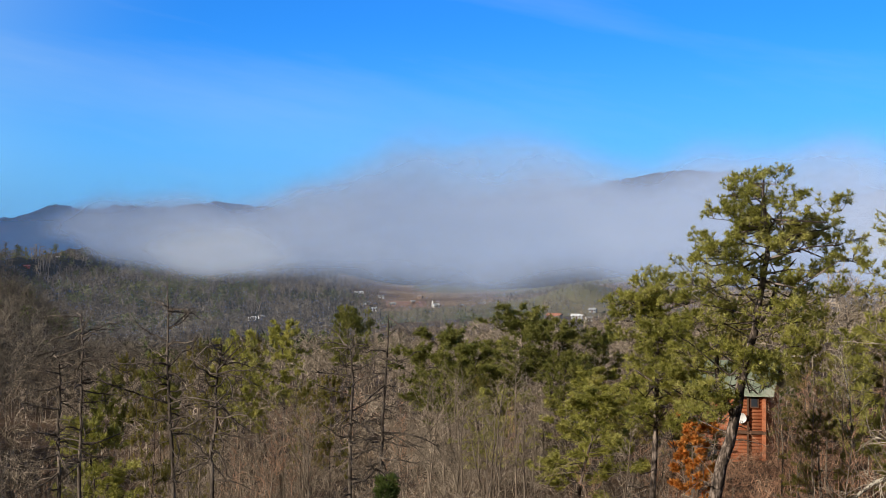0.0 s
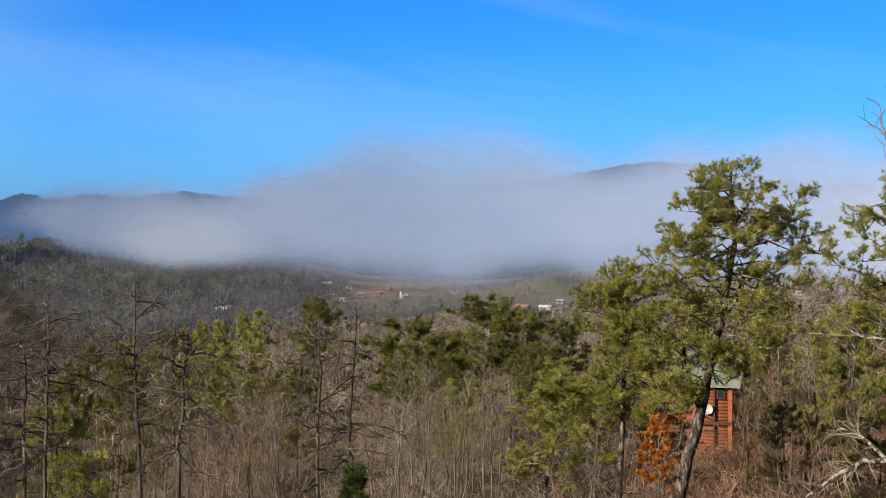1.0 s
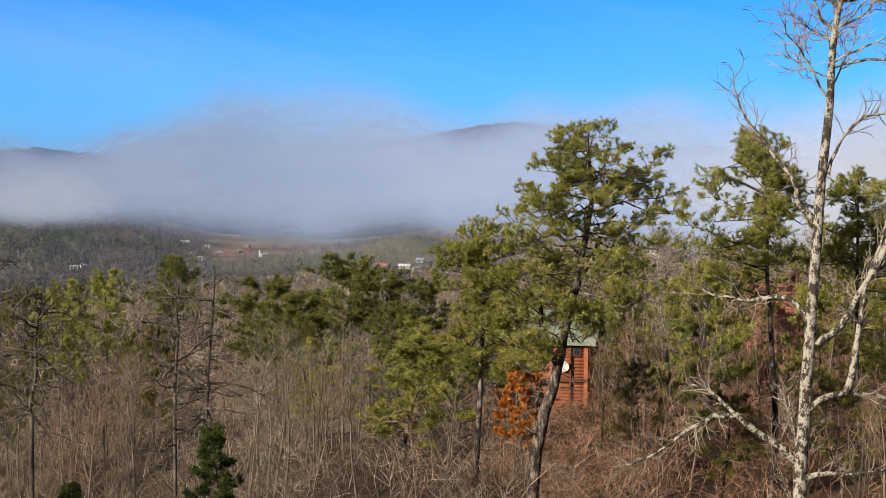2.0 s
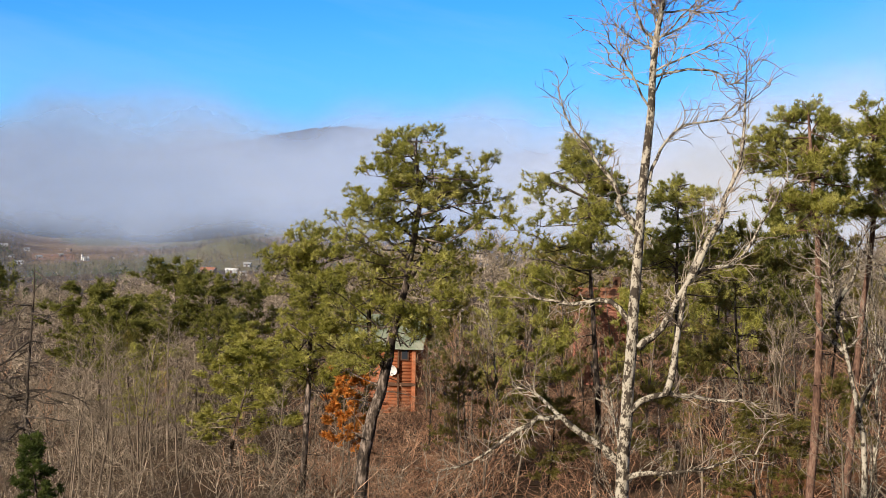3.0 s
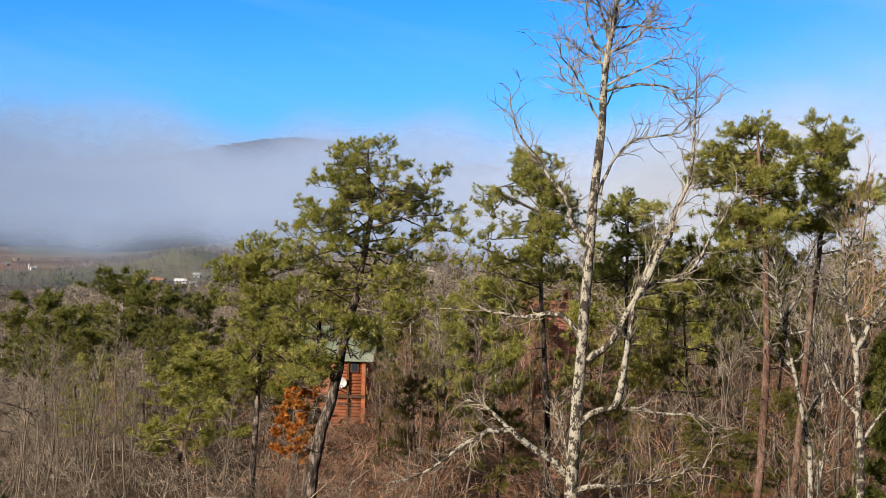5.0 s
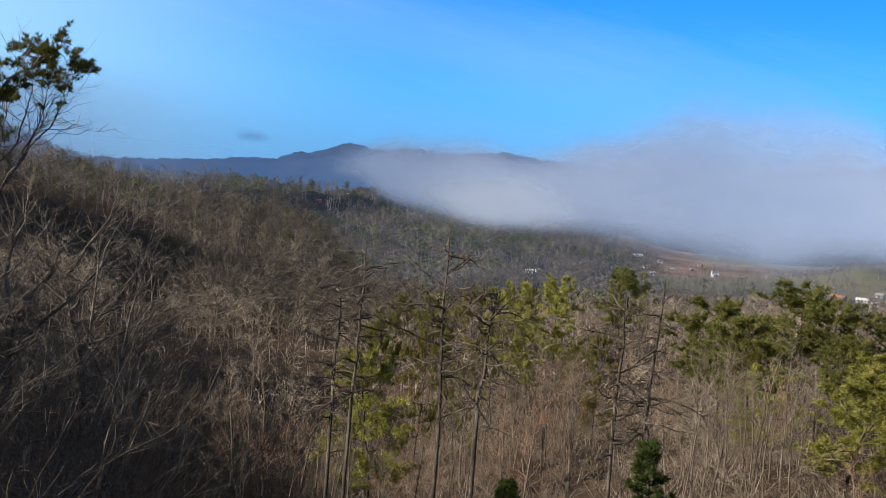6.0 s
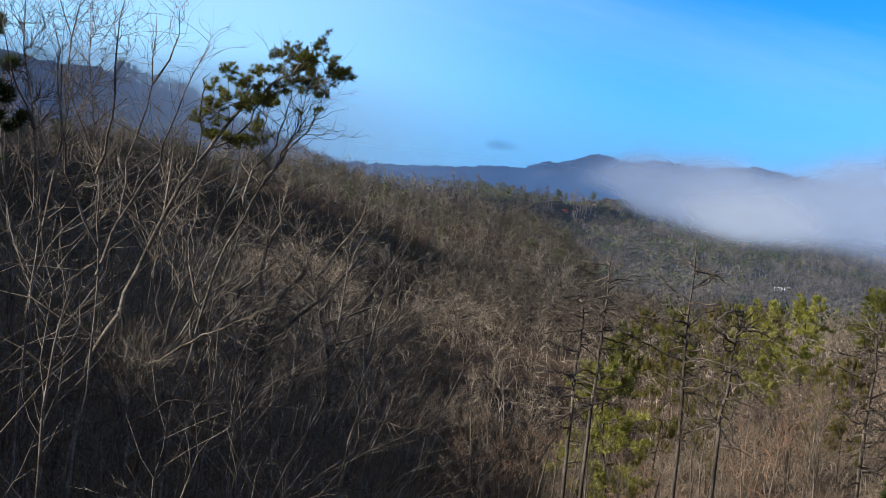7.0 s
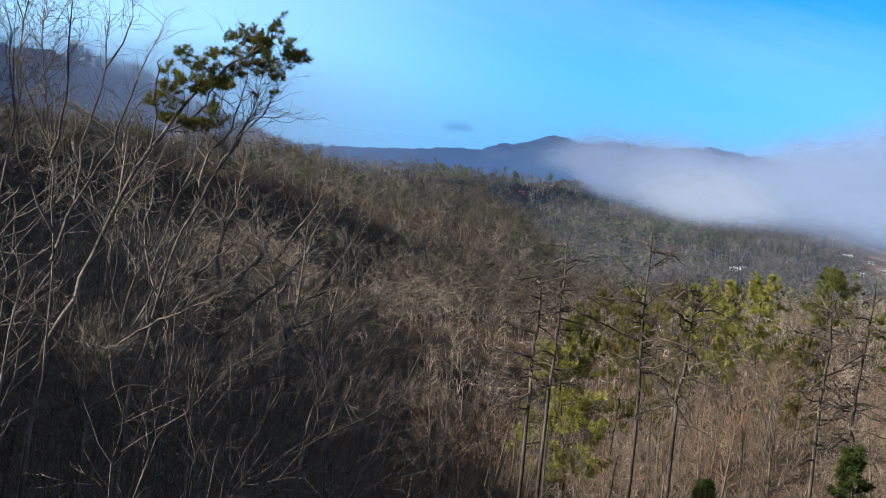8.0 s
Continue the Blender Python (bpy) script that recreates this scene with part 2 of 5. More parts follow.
# far canopy: uneven crowns too far off to stand singly
rough = np.random.RandomState(8).uniform(-1, 1, gz.shape)
gz = gz + rough * 5.5 * np.maximum(ss(1900, 2500, gr), 0.3 * ss(950, 1150, gr) * ss(19, 24, np.degrees(ga)) * ss(100, 80, np.degrees(ga)))
na, nr = len(AZ), len(RR)
idx = np.arange(na * nr).reshape(nr, na)
nxt = np.roll(idx, -1, axis=1)
quads = np.stack([idx[:-1], nxt[:-1], nxt[1:], idx[1:]], -1).reshape(-1, 4)
quads = quads[:, ::-1]
cx, cy = gx.ravel()[quads].mean(1), gy.ravel()[quads].mean(1)
cr, ca = np.hypot(cx, cy), np.degrees(np.arctan2(-cx, cy))
patch = wave(cx, cy, 420, 11)
kind_of = np.zeros(len(quads), int)
kind_of[(cr > 900) & (cr < 1750) & (ca > -12) & (ca < 4.2)] = 1
kind_of[(kind_of == 1) & (patch > 0.15)] = 2
kind_of[(cr > 1190) & (cr < 1330) & (ca > 0.75) & (ca < 2.2)] = 4
kind_of[(cr > 46) & (cr < 78) & (ca > -31) & (ca < -24.5) & (wave(cx, cy, 14, 31) > -0.1)] = 5
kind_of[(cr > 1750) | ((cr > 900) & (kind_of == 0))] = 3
M_FIELD = material("pale_winter_field", ((0.15, 0.09, 0.055), (0.24, 0.155, 0.09), (0.36, 0.27, 0.17)), scale=0.012, fine=0.2, bump=0.3)
M_MEADOW = material("dull_green_meadow", ((0.10, 0.11, 0.05), (0.16, 0.15, 0.07), (0.24, 0.20, 0.11)), scale=0.006, fine=0.2, bump=0.3)
# near-black base: the shade on the far slopes is put into the colour
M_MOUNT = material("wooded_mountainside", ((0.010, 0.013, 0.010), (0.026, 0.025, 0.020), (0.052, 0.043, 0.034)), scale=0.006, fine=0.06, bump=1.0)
M_CLAY = material("bare_red_clay", ((0.25, 0.135, 0.085), (0.34, 0.19, 0.12), (0.43, 0.28, 0.19)), scale=0.03, fine=0.3, bump=0.3)
M_FALLEN = material("fallen_orange_leaves", ((0.10, 0.045, 0.018), (0.22, 0.095, 0.036), (0.34, 0.165, 0.065)), scale=0.4, fine=5, bump=0.8)
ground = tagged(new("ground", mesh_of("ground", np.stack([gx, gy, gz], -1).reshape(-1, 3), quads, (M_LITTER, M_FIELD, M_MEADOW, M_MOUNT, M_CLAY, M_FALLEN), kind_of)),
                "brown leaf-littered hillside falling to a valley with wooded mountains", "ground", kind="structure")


# ---- trees: skeletons of tapered branches ----
def tube(points, radii, sides):
    """Verts and triangles of a tapered branch that ends in a point."""
    p = np.asarray(points, float)
    n = len(p)
    d = np.gradient(p, axis=0)
    d /= np.linalg.norm(d, axis=1, keepdims=True) + 1e-9
    ref = np.array([0.31, 0.95, 0.1]) if abs(d[0, 2]) > 0.5 else np.array([0.1, 0.2, 0.97])
    u = np.cross(d, ref)
    u /= np.linalg.norm(u, axis=1, keepdims=True) + 1e-9
    v = np.cross(d, u)
    a = np.arange(sides) * (2 * math.pi / sides)
    ring = p[:-1, None] + np.asarray(radii)[:-1, None, None] * (np.cos(a)[None, :, None] * u[:-1, None] + np.sin(a)[None, :, None] * v[:-1, None])
    verts = np.vstack([ring.reshape(-1, 3), p[-1:]])
    i = np.arange((n - 1) * sides).reshape(n - 1, sides)
    j = np.roll(i, -1, 1)
    f = [np.stack([i[-1], j[-1], np.full(sides, (n - 1) * sides)], -1)]
    if n > 2:
        f += [np.stack([i[:-1], j[:-1], j[1:]], -1).reshape(-1, 3), np.stack([i[:-1], j[1:], i[1:]], -1).reshape(-1, 3)]
    return verts, np.vstack(f)


class Pile:
    """Gathers branches or blades into one mesh."""

    def __init__(self):
        self.v, self.f, self.n = [], [], 0

    def add(self, verts, faces):
        self.v.append(verts)
        self.f.append(faces + self.n)
        self.n += len(verts)

    def branch(self, points, radii, sides=4):
        self.add(*tube(points, radii, sides))

    def blade(self, p, q, r):
        """A thread-thin twig."""
        d = q - p
        s = np.cross(d, (0.37 + p[0], 0.61 - q[1], 0.29))
        s = s / (np.linalg.norm(s) + 1e-9) * r
        self.add(np.array([p - s, p + s, q]), np.array([[0, 1, 2]]))

    def mesh(self, name, mat):
        return mesh_of(name, np.vstack(self.v), np.vstack(self.f), (mat,))


def bent(rng, start, way, length, n, droop=0.0, wobble=0.12):
    """A wandering polyline; droop below 0 turns it up."""
    p, d, out = np.array(start, float), np.array(way, float), [np.array(start, float)]
    d /= np.linalg.norm(d)
    for _ in range(n):
        d = d + rng.normal(0, wobble, 3) + np.array([0, 0, -droop])
        d /= np.linalg.norm(d)
        p = p + d * length / n
        out.append(p)
    return np.array(out)


def taper(r0, r1, n):
    return np.linspace(r0, r1, n)


def off_way(rng, d, spread):
    """A way that leaves d by about spread (1 is 45 degrees)."""
    a = rng.normal(0, 1, 3)
    a -= d * (a @ d)
    a /= np.linalg.norm(a) + 1e-9
    w = d + a * spread
    return w / np.linalg.norm(w)


def along(points, s):
    f = s * (len(points) - 1)
    i = min(int(f), len(points) - 2)
    p = points[i] + (points[i + 1] - points[i]) * (f - i)
    d = points[i + 1] - points[i]
    return p, d / (np.linalg.norm(d) + 1e-9)


def twigs_on(rng, crown, points, count, length, r, spread=0.8, droop=-0.08, second=3, from_s=0.25, rmin=0.006, wob=0.16, bends=3):
    for _ in range(count):
        p, d = along(points, rng.uniform(from_s, 1.0))
        le = length * rng.uniform(0.5, 1.15)
        t = bent(rng, p, off_way(rng, d, spread), le, bends, droop, wob)
        crown.branch(t, taper(r, rmin, bends + 1), 3)
        for _ in range(second):
            p2, d2 = along(t, rng.uniform(0.3, 1.0))
            crown.blade(p2, p2 + off_way(rng, d2, 0.75) * le * rng.uniform(0.25, 0.6), r * 0.6)


def thing_of(name, label, category, parts, group="", limbs=(), wood=None):
    root = tagged(new(name), label, category, group)
    for points, radii, sides in limbs:
        part("limb", smooth(mesh_of("limb", *tube(points, radii, sides), (wood,))), root)
    for pname, me, plabel in parts:
        part(pname, me, root, plabel)
    return root


def bare_tree(seed, height, limbs=15, first=0.35, lean=0.04, rise=1.1, twig_n=6, second=3, bark=M_BARK, twig=M_TWIG, girth=0.0095, name="bare_tree",
              label="leafless grey hardwood tree with fine upright twigs", stems=1, spread=1.0, twig_r=0.0105, wob=0.16, split=False):
    rng = np.random.RandomState(seed)
    trunk, crown, limb_parts = Pile(), Pile(), []
    for s in range(stems):
        way = np.array([rng.normal(0, lean + 0.13 * (stems > 1)), rng.normal(0, lean + 0.13 * (stems > 1)), 1])
        h = height * (1 if s == 0 else rng.uniform(0.65, 0.95))
        r0 = height * girth * (1 if stems == 1 else 0.7)
        tp = bent(rng, (rng.normal(0, 0.1) * (stems > 1), rng.normal(0, 0.1) * (stems > 1), -0.4), way, h, 9, -0.015, 0.045)
        if split and s:
            limb_parts.append((tp, taper(r0, 0.015, 10), 6))
        else:
            trunk.branch(tp, taper(r0, 0.015, 10), 7)
        for k in range(limbs // stems):
            s_ = first + (0.97 - first) * (k + rng.uniform(0, 0.8)) / (limbs // stems)
            p, d = along(tp, s_)
            a = rng.uniform(0, 6.28)
            w = np.array([math.cos(a), math.sin(a), rise * rng.uniform(0.5, 1.3)])
            le = h * (0.36 - 0.26 * s_) * rng.uniform(0.7, 1.35) * spread
            lp = bent(rng, p, w, le, 5, -0.07, wob)
            radii = taper(max(min(0.02, twig_r * 1.8), r0 * (1 - s_) * 0.55), min(0.012, twig_r), 6)
            if split:
                limb_parts.append((lp, radii, 4))
            else:
                trunk.branch(lp, radii, 4)
            twigs_on(rng, crown, lp, twig_n, le * 0.55, twig_r, second=second)
        twigs_on(rng, crown, tp, 12, h * 0.1, twig_r, spread=0.6, second=second, from_s=0.7)
    return thing_of(name, label, "tree", (("trunk", smooth(trunk.mesh("trunk", bark)), ""), ("crown", crown.mesh("crown", twig), "bare twigs")), limbs=limb_parts, wood=bark)


def tufts(rng, pile, centres, ways, size, blades, width=0.07):
    """Bundles of needles: thin triangles that fan out round a shoot."""
    n = len(centres)
    c, w = np.repeat(np.asarray(centres), blades, 0), np.repeat(np.asarray(ways), blades, 0)
    d = rng.normal(0, 1, (n * blades, 3))
    d /= np.linalg.norm(d, axis=1, keepdims=True)
    d = d + w * 0.75 + np.array([0, 0, 0.15])
    d /= np.linalg.norm(d, axis=1, keepdims=True)
    side = np.cross(d, rng.normal(0, 1, (n * blades, 3)))
    side /= np.linalg.norm(side, axis=1, keepdims=True) + 1e-9
    le = size * rng.uniform(0.8, 1.1, (n * blades, 1)) * np.repeat(rng.uniform(0.75, 1.25, (n, 1)), blades, 0)
    base = c + d * le * 0.1 + w * rng.uniform(-0.5, 0.3, (n * blades, 1)) * size * 0.6
    verts = np.stack([base - side * le * width, base + side * le * width, base + d * le], 1).reshape(-1, 3)
    pile.add(verts, np.arange(n * blades * 3).reshape(-1, 3))


def needle_limb(rng, wood, heads, ways, points, r, subs, le, flat=0.55, thin=1.0):
    """A pine limb with a flat spray of forking shoots, each ending in needle bundles."""
    wood.branch(points, taper(r, 0.010 * thin, len(points)), 4)
    for k in range(subs):
        s = rng.uniform(0.18, 1.0) if k else 1.0
        p, d = along(points, s)
        w = off_way(rng, d, 0.9)
        w[2] = w[2] * flat + 0.2
        sp = bent(rng, p, w, le * rng.uniform(0.5, 1.1) * (1.15 - 0.35 * s), 3, -0.05, 0.16)
        wood.branch(sp, taper(max(0.010 * thin, r * 0.35), 0.006 * thin, 4), 3)
        for s in (0.35, 0.52, 0.68, 0.84, 1.0):
            q, dq = along(sp, s)
            heads.append(q)
            ways.append(dq)
        for _ in range(4):
            q, dq = along(sp, rng.uniform(0.3, 1))
            w2 = off_way(rng, dq, 0.9)
            w2[2] = w2[2] * 0.5 + 0.2
            e = q + w2 * le * 0.32
            wood.blade(q, e, 0.008 * thin)
            heads.append(e)
            ways.append(w2)


def spray(rng, wood, heads, ways, points, r, subs, le, thin=1.0):
    """A pine limb whose upturned shoots end in separate needle bundles."""
    wood.branch(points, taper(r, 0.010 * thin, len(points)), 5)
    for k in range(subs):
        s = 1.0 - 0.55 * rng.uniform(0, 1) ** 1.5 if k else 1.0
        p, d = along(points, s)
        w = rng.normal(0, 1, 3) + d * 0.5
        w[2] = abs(w[2]) * 0.8 + 0.1
        w /= np.linalg.norm(w)
        sp = bent(rng, p, w, le * rng.uniform(0.45, 1.0), 3, -0.06, 0.22)
        wood.branch(sp, taper(max(0.010 * thin, r * 0.35), 0.005 * thin, 4), 3)
        for s2 in (0.6, 0.8, 1.0):
            q, dq = along(sp, s2)
            heads.append(q)
            ways.append(dq)
        for _ in range(3):
            q, dq = along(sp, rng.uniform(0.25, 0.95))
            w2 = off_way(rng, dq, 1.0)
            w2[2] = w2[2] * 0.6 + 0.3
            e = q + w2 * le * rng.uniform(0.16, 0.36)
            wood.blade(q, e, 0.008 * thin)
            heads.append(e)
            ways.append(w2 / np.linalg.norm(w2))


def pine(seed, height, crown_from=0.45, spread=0.26, limbs=26, subs=5, tuft=0.25, blades=20, bark=M_PINEBARK, leaf=M_NEEDLE, lean=0.03, shape="round",
         name="pine_tree", label="green pine with clumped needles on crooked limbs", dead=6, girth=0.012, width=0.10):
    rng = np.random.RandomState(seed)
    wood, leaves, heads, ways = Pile(), Pile(), [], []
    tp = bent(rng, (0, 0, -0.4), (rng.normal(0, lean), rng.normal(0, lean), 1), height * 0.98, 9, -0.01, 0.04)
    wood.branch(tp, taper(height * girth, 0.03, 10), 7)
    whorls = max(5, limbs // (2 if shape == "cone" else 4))
    for k in range(limbs):
        level = (k * whorls // limbs + 0.5 + rng.normal(0, 0.14)) / whorls
        s = min(0.99, crown_from + (1.0 - crown_from) * level)
        p, d = along(tp, s)
        u = min(1.0, max(0.0, level))
        if shape == "cone":
            reach = 1.05 - u
        elif shape == "flat":
            reach = 0.55 + 0.6 * math.sin(math.pi * min(1, u * 0.9 + 0.1))
        else:
            reach = 0.30 + 0.8 * math.sin(math.pi * min(1, u * 0.72 + 0.25))
        le = height * spread * reach * rng.uniform(0.6, 1.2)
        a = k * 2.4 + rng.normal(0, 0.5)
        w = np.array([math.cos(a), math.sin(a), 0.05 + 0.7 * u ** 2 * (shape != "cone")])
        lp = bent(rng, p, w, le, 4, -0.03, 0.12)
        needle_limb(rng, wood, heads, ways, lp, max(0.02, height * girth * 0.3 * (1.1 - u)), subs, max(0.35, le * 0.42))
    for k in range(dead):
        p, d = along(tp, rng.uniform(crown_from * 0.4, crown_from))
        a = rng.uniform(0, 6.28)
        lp = bent(rng, p, (math.cos(a), math.sin(a), 0.05), height * 0.1 * rng.uniform(0.4, 1.2), 3, 0.02, 0.2)
        wood.branch(lp, taper(0.03, 0.008, 4), 3)
    tufts(rng, leaves, heads, ways, tuft, blades, width)
    return thing_of(name, label, "tree", (("trunk", smooth(wood.mesh("trunk", bark)), ""), ("crown", leaves.mesh("crown", leaf), "needle bundles")))


class Stand:
    """Kinds of one tree: the first asked for is the first built, later ones are copies."""

    def __init__(self, kinds, tall):
        self.kinds, self.tall, self.used = kinds, tall, [False] * len(kinds)

    def put(self, i, az, r, top_el=None, height=None, turn=0.0, squat=1.0):
        g = ground_at(az, r)
        if height is None:
            height = EYE + r * math.tan(radians(top_el)) - g.z
        height = max(1.0, height)
        k = height / self.tall[i]
        m = Matrix.Translation(g) @ Matrix.Rotation(turn, 4, "Z")
        ob = self.kinds[i] if not self.used[i] else copy_thing(self.kinds[i], m)
        self.used[i] = True
        ob.matrix_basis = m @ Matrix.Diagonal((k * squat, k * squat, k, 1))
        return ob
# ---- fog lying in the valley ----
FOG_AZ = (-64, -45, -37, -34.3, -32, -28.8, -26.3, -18, -15.4, -13.6, -11.5, -8.4, -5.9, -3.7, -1.7, 0.5, 2.4, 3.9, 5.0, 6.3, 7.4, 8.6, 10.1, 12.4, 13.4, 14.4, 15.6, 17.5)
FOG_TOP = (9.6, 9.4, 8.7, 7.9, 7.1, 6.5, 6.2, 4.9, 5.0, 4.9, 4.4, 3.85, 4.1, 4.8, 5.3, 5.0, 4.4, 3.8, 3.0, 2.2, 1.9, 1.7, 1.75, 1.7, 1.55, 1.25, 0.9, 0.3)
FOG_LOW = (-4.6, -4.6, -4.6, -4.6, -4.6, -4.5, -4.4, -3.4, -3.1, -2.9, -2.4, -1.8, -1.7, -1.9, -2.2, -2.2, -1.95, -1.6, -1.3, -1.1, -1.0, -0.95, -0.9, -0.45, -0.1, 0.3, 0.3, 0.0)


def fog_material(seed, shade, soft_end, soft_start, thick):
    m = bpy.data.materials.new("valley_fog")
    m.use_nodes = True
    n, l = m.node_tree.nodes, m.node_tree.links
    n.remove(n["Principled BSDF"])
    uv = n.new("ShaderNodeUVMap")
    uv.uv_map = "spread"
    xyz = n.new("ShaderNodeSeparateXYZ")
    l.new(uv.outputs[0], xyz.inputs[0])
    co = n.new("ShaderNodeTexCoord")
    mp = n.new("ShaderNodeMapping")
    mp.inputs["Location"].default_value = (seed * 37.0, seed * 11.0, seed * 5.0)
    mp.inputs["Scale"].default_value = (1, 1, 1.9)
    l.new(co.outputs["Object"], mp.inputs[0])
    nz = n.new("ShaderNodeTexNoise")
    nz.inputs["Scale"].default_value, nz.inputs["Detail"].default_value, nz.inputs["Roughness"].default_value = 0.009, 4, 0.5
    l.new(mp.outputs[0], nz.inputs["Vector"])
    # thins out towards its ragged upper and lower edge and towards its ends
    rv = n.new("ShaderNodeValToRGB")
    rv.color_ramp.interpolation = "LINEAR"
    e = rv.color_ramp.elements
    e[0].position, e[0].color = 0.0, (0, 0, 0, 1)
    e[1].position, e[1].color = 0.40, (1, 1, 1, 1)
    for pos, val in ((0.12, 0.22), (0.26, 0.62), (0.48, 0.92), (0.60, 0.66), (0.72, 0.40), (0.86, 0.15), (1.0, 0.0)):
        k = e.new(pos)
        k.color = (val, val, val, 1)
    l.new(xyz.outputs["Y"], rv.inputs[0])
    ru = n.new("ShaderNodeMapRange")
    ru.interpolation_type = "SMOOTHSTEP"
    ru.inputs["From Min"].default_value, ru.inputs["From Max"].default_value = 1.0, soft_end
    l.new(xyz.outputs["X"], ru.inputs["Value"])
    edge = n.new("ShaderNodeMath")
    edge.operation = "MULTIPLY"
    l.new(rv.outputs[0], edge.inputs[0])
    rs = n.new("ShaderNodeMapRange")
    rs.interpolation_type = "SMOOTHSTEP"
    rs.inputs["From Min"].default_value, rs.inputs["From Max"].default_value = 0.0, soft_start
    l.new(xyz.outputs["X"], rs.inputs["Value"])
    ends = n.new("ShaderNodeMath")
    ends.operation = "MULTIPLY"
    l.new(ru.outputs[0], ends.inputs[0])
    l.new(rs.outputs[0], ends.inputs[1])
    l.new(ends.outputs[0], edge.inputs[1])
    # soft billows: the noise eats into the thinning edge
    dm = n.new("ShaderNodeMath")
    dm.operation = "MULTIPLY_ADD"
    dm.inputs[1].default_value = 1.2
    l.new(edge.outputs[0], dm.inputs[0])
    sharp = n.new("ShaderNodeMapRange")
    sharp.inputs["From Min"].default_value, sharp.inputs["From Max"].default_value = 0.2, 0.95
    l.new(nz.outputs["Fac"], sharp.inputs["Value"])
    l.new(sharp.outputs[0], dm.inputs[2])
    mr = n.new("ShaderNodeMapRange")
    mr.interpolation_type = "SMOOTHSTEP"
    mr.inputs["From Min"].default_value, mr.inputs["From Max"].default_value, mr.inputs["To Max"].default_value = 0.50, 1.55, thick
    l.new(dm.outputs[0], mr.inputs["Value"])
    dead = n.new("ShaderNodeMath")
    dead.operation = "MULTIPLY"
    l.new(mr.outputs[0], dead.inputs[0])
    rim = n.new("ShaderNodeMath")
    rim.operation, rim.use_clamp = "MULTIPLY", True
    rim.inputs[1].default_value = 2.6
    l.new(edge.outputs[0], rim.inputs[0])
    l.new(rim.outputs[0], dead.inputs[1])
    tr, df, tl, half, mix = (n.new(k) for k in ("ShaderNodeBsdfTransparent", "ShaderNodeBsdfDiffuse", "ShaderNodeBsdfTranslucent", "ShaderNodeMixShader", "ShaderNodeMixShader"))
    # light on denser and thinner swathes is put into the colour by noise
    nc = n.new("ShaderNodeTexNoise")
    nc.inputs["Scale"].default_value, nc.inputs["Detail"].default_value = 0.004, 4
    l.new(mp.outputs[0], nc.inputs["Vector"])
    rc = n.new("ShaderNodeValToRGB")
    rc.color_ramp.elements[0].position, rc.color_ramp.elements[1].position = 0.35, 0.68
    rc.color_ramp.elements[0].color = (shade[0] * 0.84, shade[1] * 0.89, shade[2] * 0.95, 1)
    rc.color_ramp.elements[1].color = (shade[0] * 1.3, shade[1] * 1.22, shade[2] * 1.12, 1)
    l.new(nc.outputs["Fac"], rc.inputs[0])
    l.new(rc.outputs[0], df.inputs[0])
    l.new(rc.outputs[0], tl.inputs[0])
    half.inputs[0].default_value = 0.2
    l.new(df.outputs[0], half.inputs[1])
    l.new(tl.outputs[0], half.inputs[2])
    l.new(dead.outputs[0], mix.inputs[0])
    l.new(tr.outputs[0], mix.inputs[1])
    l.new(half.outputs[0], mix.inputs[2])
    l.new(mix.outputs[0], n["Material Output"].inputs[0])
    return m


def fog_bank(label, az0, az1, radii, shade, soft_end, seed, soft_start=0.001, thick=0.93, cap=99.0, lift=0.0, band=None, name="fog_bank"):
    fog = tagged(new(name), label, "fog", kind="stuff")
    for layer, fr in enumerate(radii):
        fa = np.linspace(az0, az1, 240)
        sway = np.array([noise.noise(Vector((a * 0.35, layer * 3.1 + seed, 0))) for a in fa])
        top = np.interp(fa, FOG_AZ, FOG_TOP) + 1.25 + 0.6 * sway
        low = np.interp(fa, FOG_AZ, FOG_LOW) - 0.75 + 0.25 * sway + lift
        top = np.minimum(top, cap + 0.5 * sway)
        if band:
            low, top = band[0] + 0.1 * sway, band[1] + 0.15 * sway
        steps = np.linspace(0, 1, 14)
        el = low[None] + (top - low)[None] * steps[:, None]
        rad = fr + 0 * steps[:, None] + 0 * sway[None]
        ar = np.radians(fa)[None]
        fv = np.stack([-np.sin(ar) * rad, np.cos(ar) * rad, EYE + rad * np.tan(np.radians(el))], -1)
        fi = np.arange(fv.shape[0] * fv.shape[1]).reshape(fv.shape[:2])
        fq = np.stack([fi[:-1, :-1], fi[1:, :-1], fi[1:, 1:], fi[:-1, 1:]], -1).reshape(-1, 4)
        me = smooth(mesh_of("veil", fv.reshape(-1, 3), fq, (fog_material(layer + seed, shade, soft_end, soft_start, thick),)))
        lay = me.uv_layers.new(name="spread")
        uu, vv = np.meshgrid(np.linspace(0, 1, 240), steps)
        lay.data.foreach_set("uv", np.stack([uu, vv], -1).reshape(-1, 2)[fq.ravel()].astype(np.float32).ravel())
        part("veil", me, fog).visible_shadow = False


